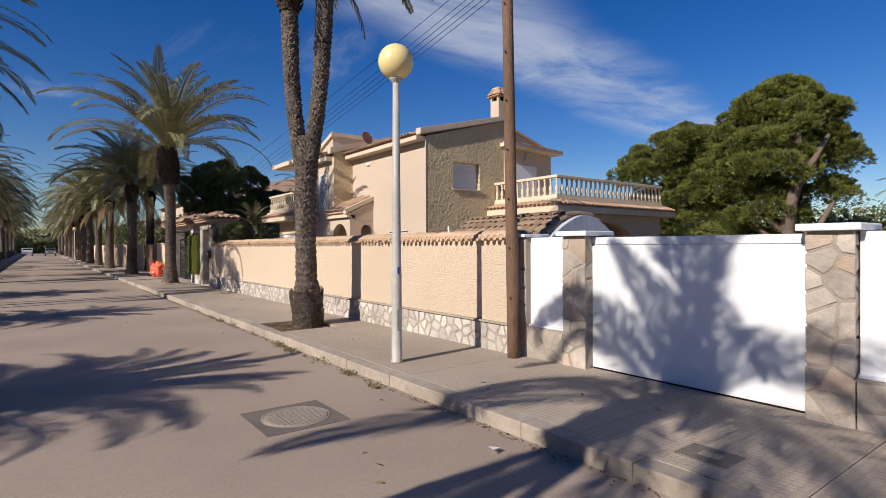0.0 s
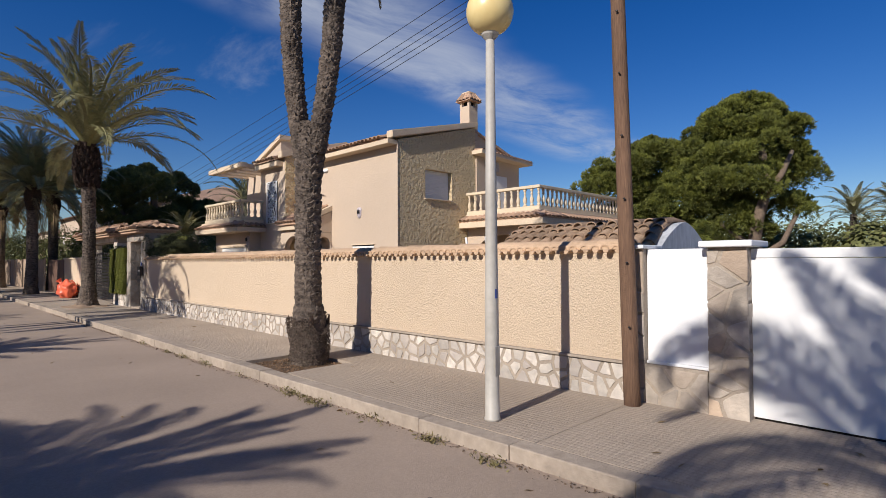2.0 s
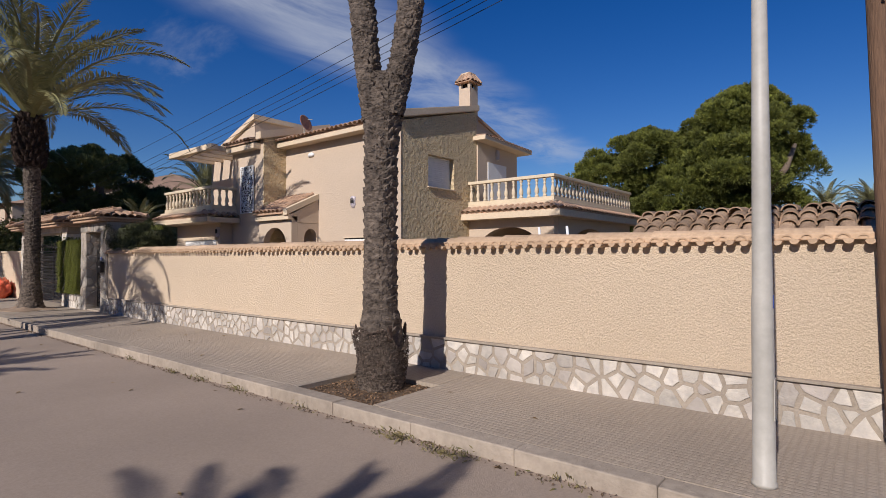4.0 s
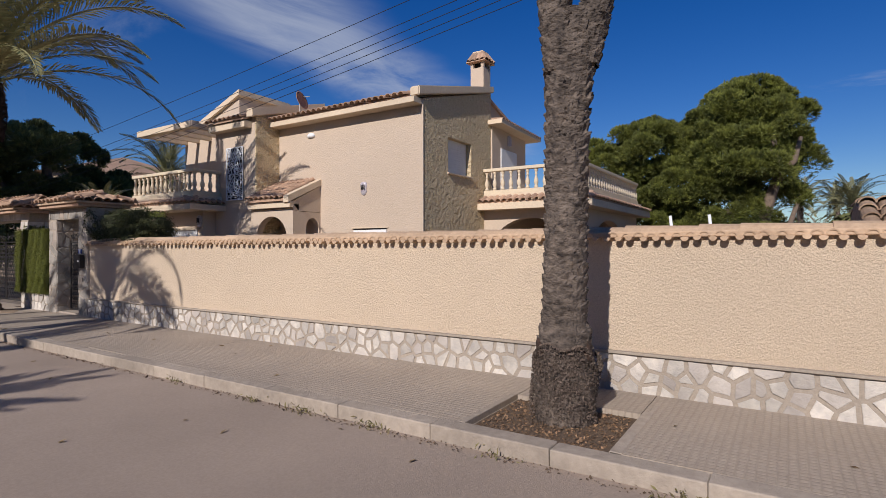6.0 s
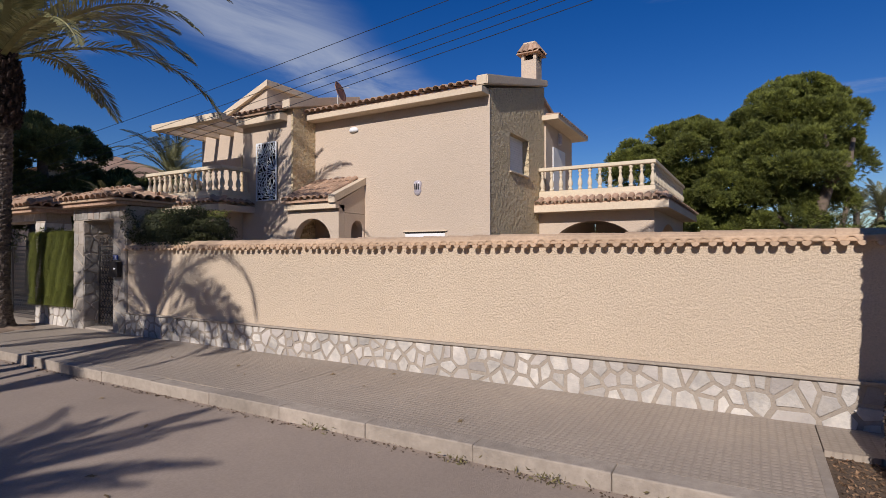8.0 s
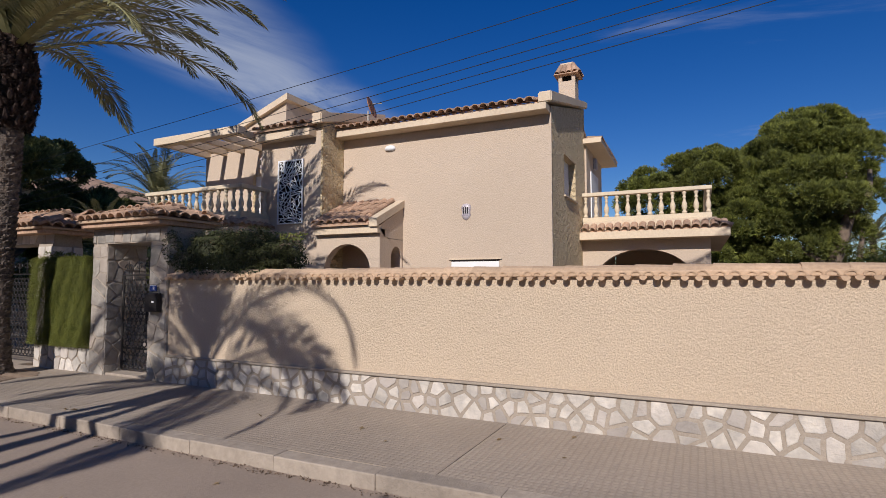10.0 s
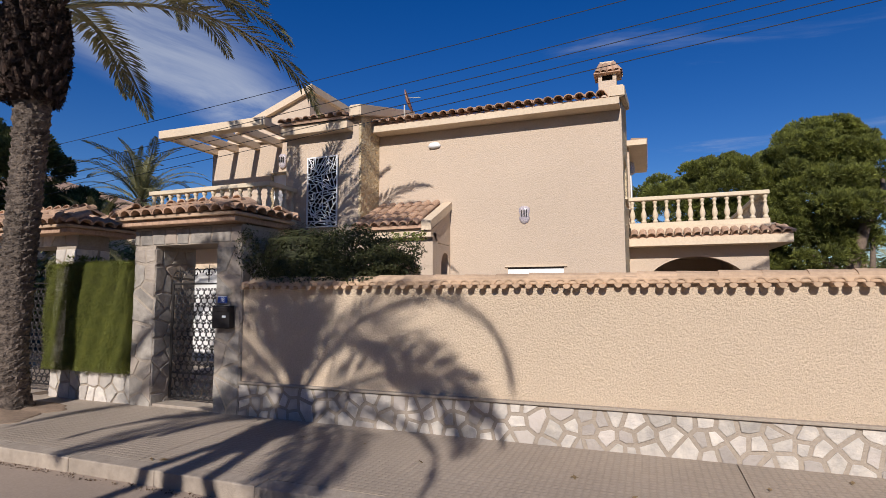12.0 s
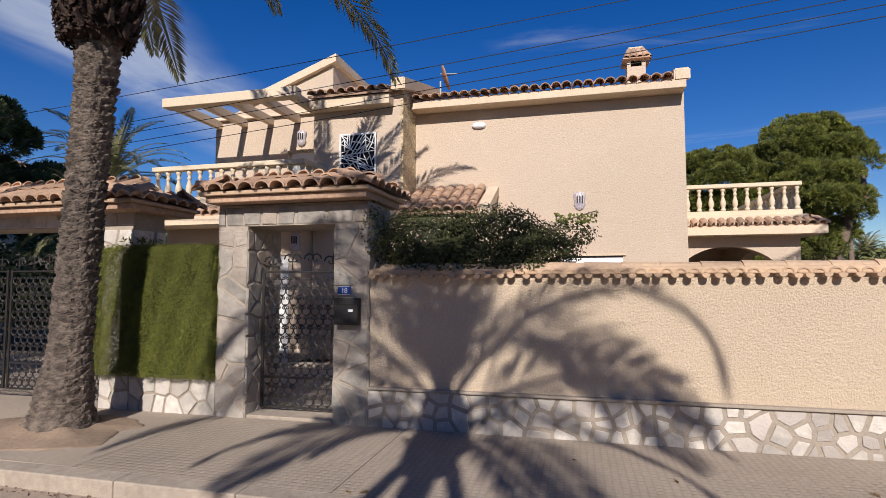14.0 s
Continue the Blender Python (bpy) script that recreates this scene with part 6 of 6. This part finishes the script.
# dense garden green behind the far walls
for k, (lobes, n, m_) in enumerate((
        ([((11.4, 34.6, 1.6), (1.6, 1.8, 1.2)), ((7.4, 35.0, 2.0), (1.6, 2.6, 1.4)), ((10.0, 30.2, 1.6), (1.6, 1.6, 1.1))], 16000, M_PINED),
        ([((12.6, 30.0, 2.0), (2.0, 1.6, 1.5)), ((15.5, 29.4, 1.8), (2.2, 1.6, 1.6)), ((18.5, 28, 1.8), (2.2, 1.8, 1.7))], 14000, M_PINED),
        ([((7.4, 42, 2.2), (1.8, 4.0, 1.6)), ((7.2, 50, 2.0), (1.8, 4.0, 1.4)), ((7.4, 60, 2.4), (1.8, 5.0, 1.8)), ((7.4, 72, 2.4), (1.8, 6.0, 1.8))], 22000, M_PINED),
        ([((-7.0, 36, 2.2), (1.8, 6.0, 1.8)), ((-7.0, 52, 2.4), (1.8, 7.0, 2.0)), ((-7.0, 72, 2.4), (1.8, 9.0, 2.2))], 22000, M_PINED),
        ([((17.0, 8.6, 1.65), (0.95, 0.95, 1.1)), ((17.4, 9.5, 1.3), (0.9, 0.9, 0.85))], 16000, M_HEDGE),
        ([((26.8, 5.2, 1.5), (1.5, 1.8, 1.7)), ((28.5, 2.6, 1.4), (1.5, 2.2, 1.6)), ((29.5, -1.5, 1.3), (1.5, 2.6, 1.6)), ((28.0, 8.2, 1.4), (1.5, 2.0, 1.5)), ((27, 13, 1.2), (1.5, 3.0, 1.2)), ((27.5, 17, 1.2), (1.5, 3.0, 1.4))], 30000, M_PINED),
        ([((40, 1, 1.6), (2.0, 6.0, 2.4)), ((40, 12, 1.6), (2.0, 7.0, 2.6)), ((34, 24, 1.6), (2.5, 7.0, 2.6)), ((30, 34, 1.6), (4.0, 5.0, 2.8)), ((22, 36, 1.6), (5.0, 3.0, 2.6)), ((39, -9, 1.6), (2.0, 7.0, 2.3))], 44000, M_PINED),
        ([((3.0, 178, 3.0), (12.0, 5.0, 4.0)), ((-8, 170, 3.0), (6.0, 5.0, 4.0)), ((10, 165, 3.0), (5.0, 5.0, 4.0))], 9000, M_PINED))):
    mound("shrub", lobes, n, {4: 0.07, 5: 0.24, 6: 0.30, 7: 0.9}.get(k, 0.16), m_, "dense dark shrubs behind the garden walls" if m_ is M_PINED else "rounded yellow-green shrub beside the terrace", "shrubs", 50 + k, (lobes[0][0][0], lobes[0][0][1], -0.06))

# ---- small things of the street ----
bag = thing("plastic_sack", (4.6, 28.4, PAV), "bulging red-orange plastic sack of garden waste, tied at the neck", "sack")
bm = bmesh.new()
bmesh.ops.create_icosphere(bm, subdivisions=4, radius=0.42)
for v in bm.verts:
    q = v.co.normalized()
    r_ = 0.42 * (1 + 0.30 * noise.noise(q * 2.2) + 0.14 * abs(noise.noise(q * 5)) + 0.07 * abs(noise.noise(q * 11)))
    v.co = Vector((4.6 + q.x * r_ * 0.75, 28.4 + q.y * r_ * 1.2, PAV + max(0.0, 0.30 + q.z * r_ * 0.9)))
part("sack", bm, M_BAG, bag, smooth=True)
bm = bmesh.new()
tube(bm, [(4.45, 28.6, PAV + 0.52), (4.40, 28.65, PAV + 0.62), (4.35, 28.7, PAV + 0.70)], [0.12, 0.05, 0.11], 10)
part("neck", bm, M_BAG, bag, "gathered neck")

mh = thing("manhole_cover", (1.84, 4.6, ROADZ), "round cast manhole cover in a dark asphalt patch", "manhole cover")
part("patch", boxes((1.46, 2.2, 4.26, 5.0, -0.1, ROADZ + 0.004)), M_PATCH, mh, "square dark asphalt patch")
part("ring", lathe([(0.30, -0.05), (0.30, 0.008), (0.285, 0.010), (0.285, -0.05)], 40, (1.84, 4.62, ROADZ)), M_CAST, mh)
part("lid", lathe([(0.278, -0.05), (0.278, 0.007), (0.27, 0.012), (0.002, 0.012)], 40, (1.84, 4.62, ROADZ)), M_CAST, mh)
bm = bmesh.new()
for i in range(-7, 8):
    for j in range(-7, 8):
        if math.hypot(i, j) < 7.3:
            box(bm, 1.84 + 0.034 * i - 0.012, 1.84 + 0.034 * i + 0.012, 4.62 + 0.034 * j - 0.012, 4.62 + 0.034 * j + 0.012, ROADZ + 0.011, ROADZ + 0.017)
tagged(part("tread", bm, M_CAST, mh, "worn raised tread of small squares"), "worn raised tread of small squares", kind="stuff")
ac = thing("access_cover", (3.55, 1.78, PAV), "square grey metal access cover set in the paving", "access cover")
part("frame", boxes((3.40, 3.72, 1.58, 1.98, PAV - 0.03, PAV + 0.004), bevel=0.002), M_CAST, ac)
part("lid", boxes((3.425, 3.695, 1.605, 1.955, PAV - 0.02, PAV + 0.009), bevel=0.003), M_PATCH, ac)
part("label_plate", boxes((3.51, 3.60, 1.70, 1.84, PAV, PAV + 0.012), bevel=0.002), M_CAST, ac)


def weed(x, y, n, seed, spread=0.16, material=M_GRASS):
    """A small tuft of half-dry weeds at the foot of the kerb."""
    w_ = thing("weed_tuft", (x, y, ROADZ), "half-dry weeds growing at the foot of the kerb", "weeds", "weeds along the kerb", "stuff")
    r_ = np.random.RandomState(seed)
    c = np.stack([x + r_.normal(0, spread * 0.35, n), y + r_.normal(0, spread, n), ROADZ + 0.005 + 0.06 * r_.rand(n) ** 2], 1)
    part("blades", leaf_cloud("blades", c, np.stack([r_.normal(0, 1, n), r_.normal(0, 1, n), 0.2 + 0 * r_.rand(n)], 1), 0.045, seed, material, 0.6, 0.25), None, w_)


for k, (x, y, n, sp_) in enumerate(((2.95, 8.1, 120, 0.10), (2.93, 7.55, 160, 0.13), (2.94, 5.75, 110, 0.08), (2.9, 5.1, 80, 0.08), (2.98, 10.6, 60, 0.1), (2.98, 11.4, 60, 0.1), (2.98, 12.1, 40, 0.08), (2.98, 9.4, 25, 0.1), (3.0, 13.5, 30, 0.1), (2.97, 6.6, 40, 0.12))):
    weed(x, y, n, 30 + k, sp_)
dl = np.random.RandomState(17)
for k in range(46):
    x, y = dl.uniform(1.2, 4.8), dl.uniform(2, 20)
    z = ROADZ if x < KX else PAV
    if KX - 0.05 < x < KX + 0.2 or (x > 3.2 and 8.6 < y < 9.9):
        continue
    lf = solid("fallen_leaf", leaf_cloud("fallen_leaf", [(x, y, z + 0.008)] * 2, [(0, 0, 1.0)] * 2, 0.07, 100 + k, M_DRY, 0.25, 0.35), None, "dry brown leaf fallen on the ground", "leaf", "fallen leaves")
dirt = thing("gutter_dirt", (2.98, 9, ROADZ), "thin line of dirt and leaf litter along the kerb", "dirt", kind="stuff")
n_ = 1500
part("grains", leaf_cloud("grains", np.stack([2.99 + 0.03 * dl.normal(0, 1, n_), dl.uniform(1, 22, n_), ROADZ + 0.004 + 0.006 * dl.rand(n_)], 1), np.tile((0, 0, 1.0), (n_, 1)), 0.022, 19, M_SOIL, 0.5, 0.7), None, dirt)
lt = solid("paper_scrap", leaf_cloud("paper_scrap", [(2.66, 2.9, ROADZ + 0.02), (2.68, 2.93, ROADZ + 0.03)], [(0.2, 0, 1.0), (0, 0.3, 1)], 0.09, 7, M_LETTER, 0.3, 0.8), None, "crumpled white paper scrap in the gutter", "litter")


def car(x, y, paint, label, yaw=0):
    """A parked car: lower body, cabin, glass and wheels."""
    c = thing("car", (x, y, ROADZ), label, "car", "cars parked far along the street")
    prof = [(-2.0, 0.30), (2.0, 0.30), (2.05, 0.6), (1.9, 0.85), (1.0, 0.95), (0.45, 1.42), (-1.2, 1.45), (-1.85, 0.98), (-2.05, 0.9)]
    bm = bmesh.new()
    prism(bm, [(y + a_, ROADZ + b_) for a_, b_ in prof], "x", x - 0.8, x + 0.8)
    bmesh.ops.bevel(bm, geom=bm.edges, offset=0.07, segments=2, affect="EDGES")
    part("body", bm, paint, c, smooth=False)
    part("windscreen", boxes((x - 0.68, x + 0.68, y - 1.80, y - 1.30, ROADZ + 1.02, ROADZ + 1.38)), M_GLASS, c)
    for sx in (-1, 1):
        part("headlight", boxes((x + sx * 0.6 - 0.14, x + sx * 0.6 + 0.14, y - 2.06, y - 1.98, ROADZ + 0.62, ROADZ + 0.78), bevel=0.02), M_WHITE, c)
        for sy in (-1.25, 1.25):
            wh = part("wheel", lathe([(0.31, -0.1), (0.31, 0.1)], 18), M_CABLE, c, m=Matrix.Translation((x + sx * 0.74, y + sy, ROADZ + 0.31)) @ pose(0, 0, 0, 0, 90, 0))


car(2.0, 120, M_CARP, "dark silver car parked far down the street")
car(-1.4, 128, M_WHITE, "white car parked far down the street")

# two thin white posts in the garden behind the wall
for y_ in (8.40, 8.85):
    solid("garden_post", tube(bmesh.new(), [(6.86, y_ - 0.12, -0.08), (6.86, y_ - 0.02, 1.5), (6.86, y_ + 0.03, 1.965)], 0.019, 10), M_WHITER, "thin white metal post standing behind the wall", "post", "white posts in the garden", smooth=True)
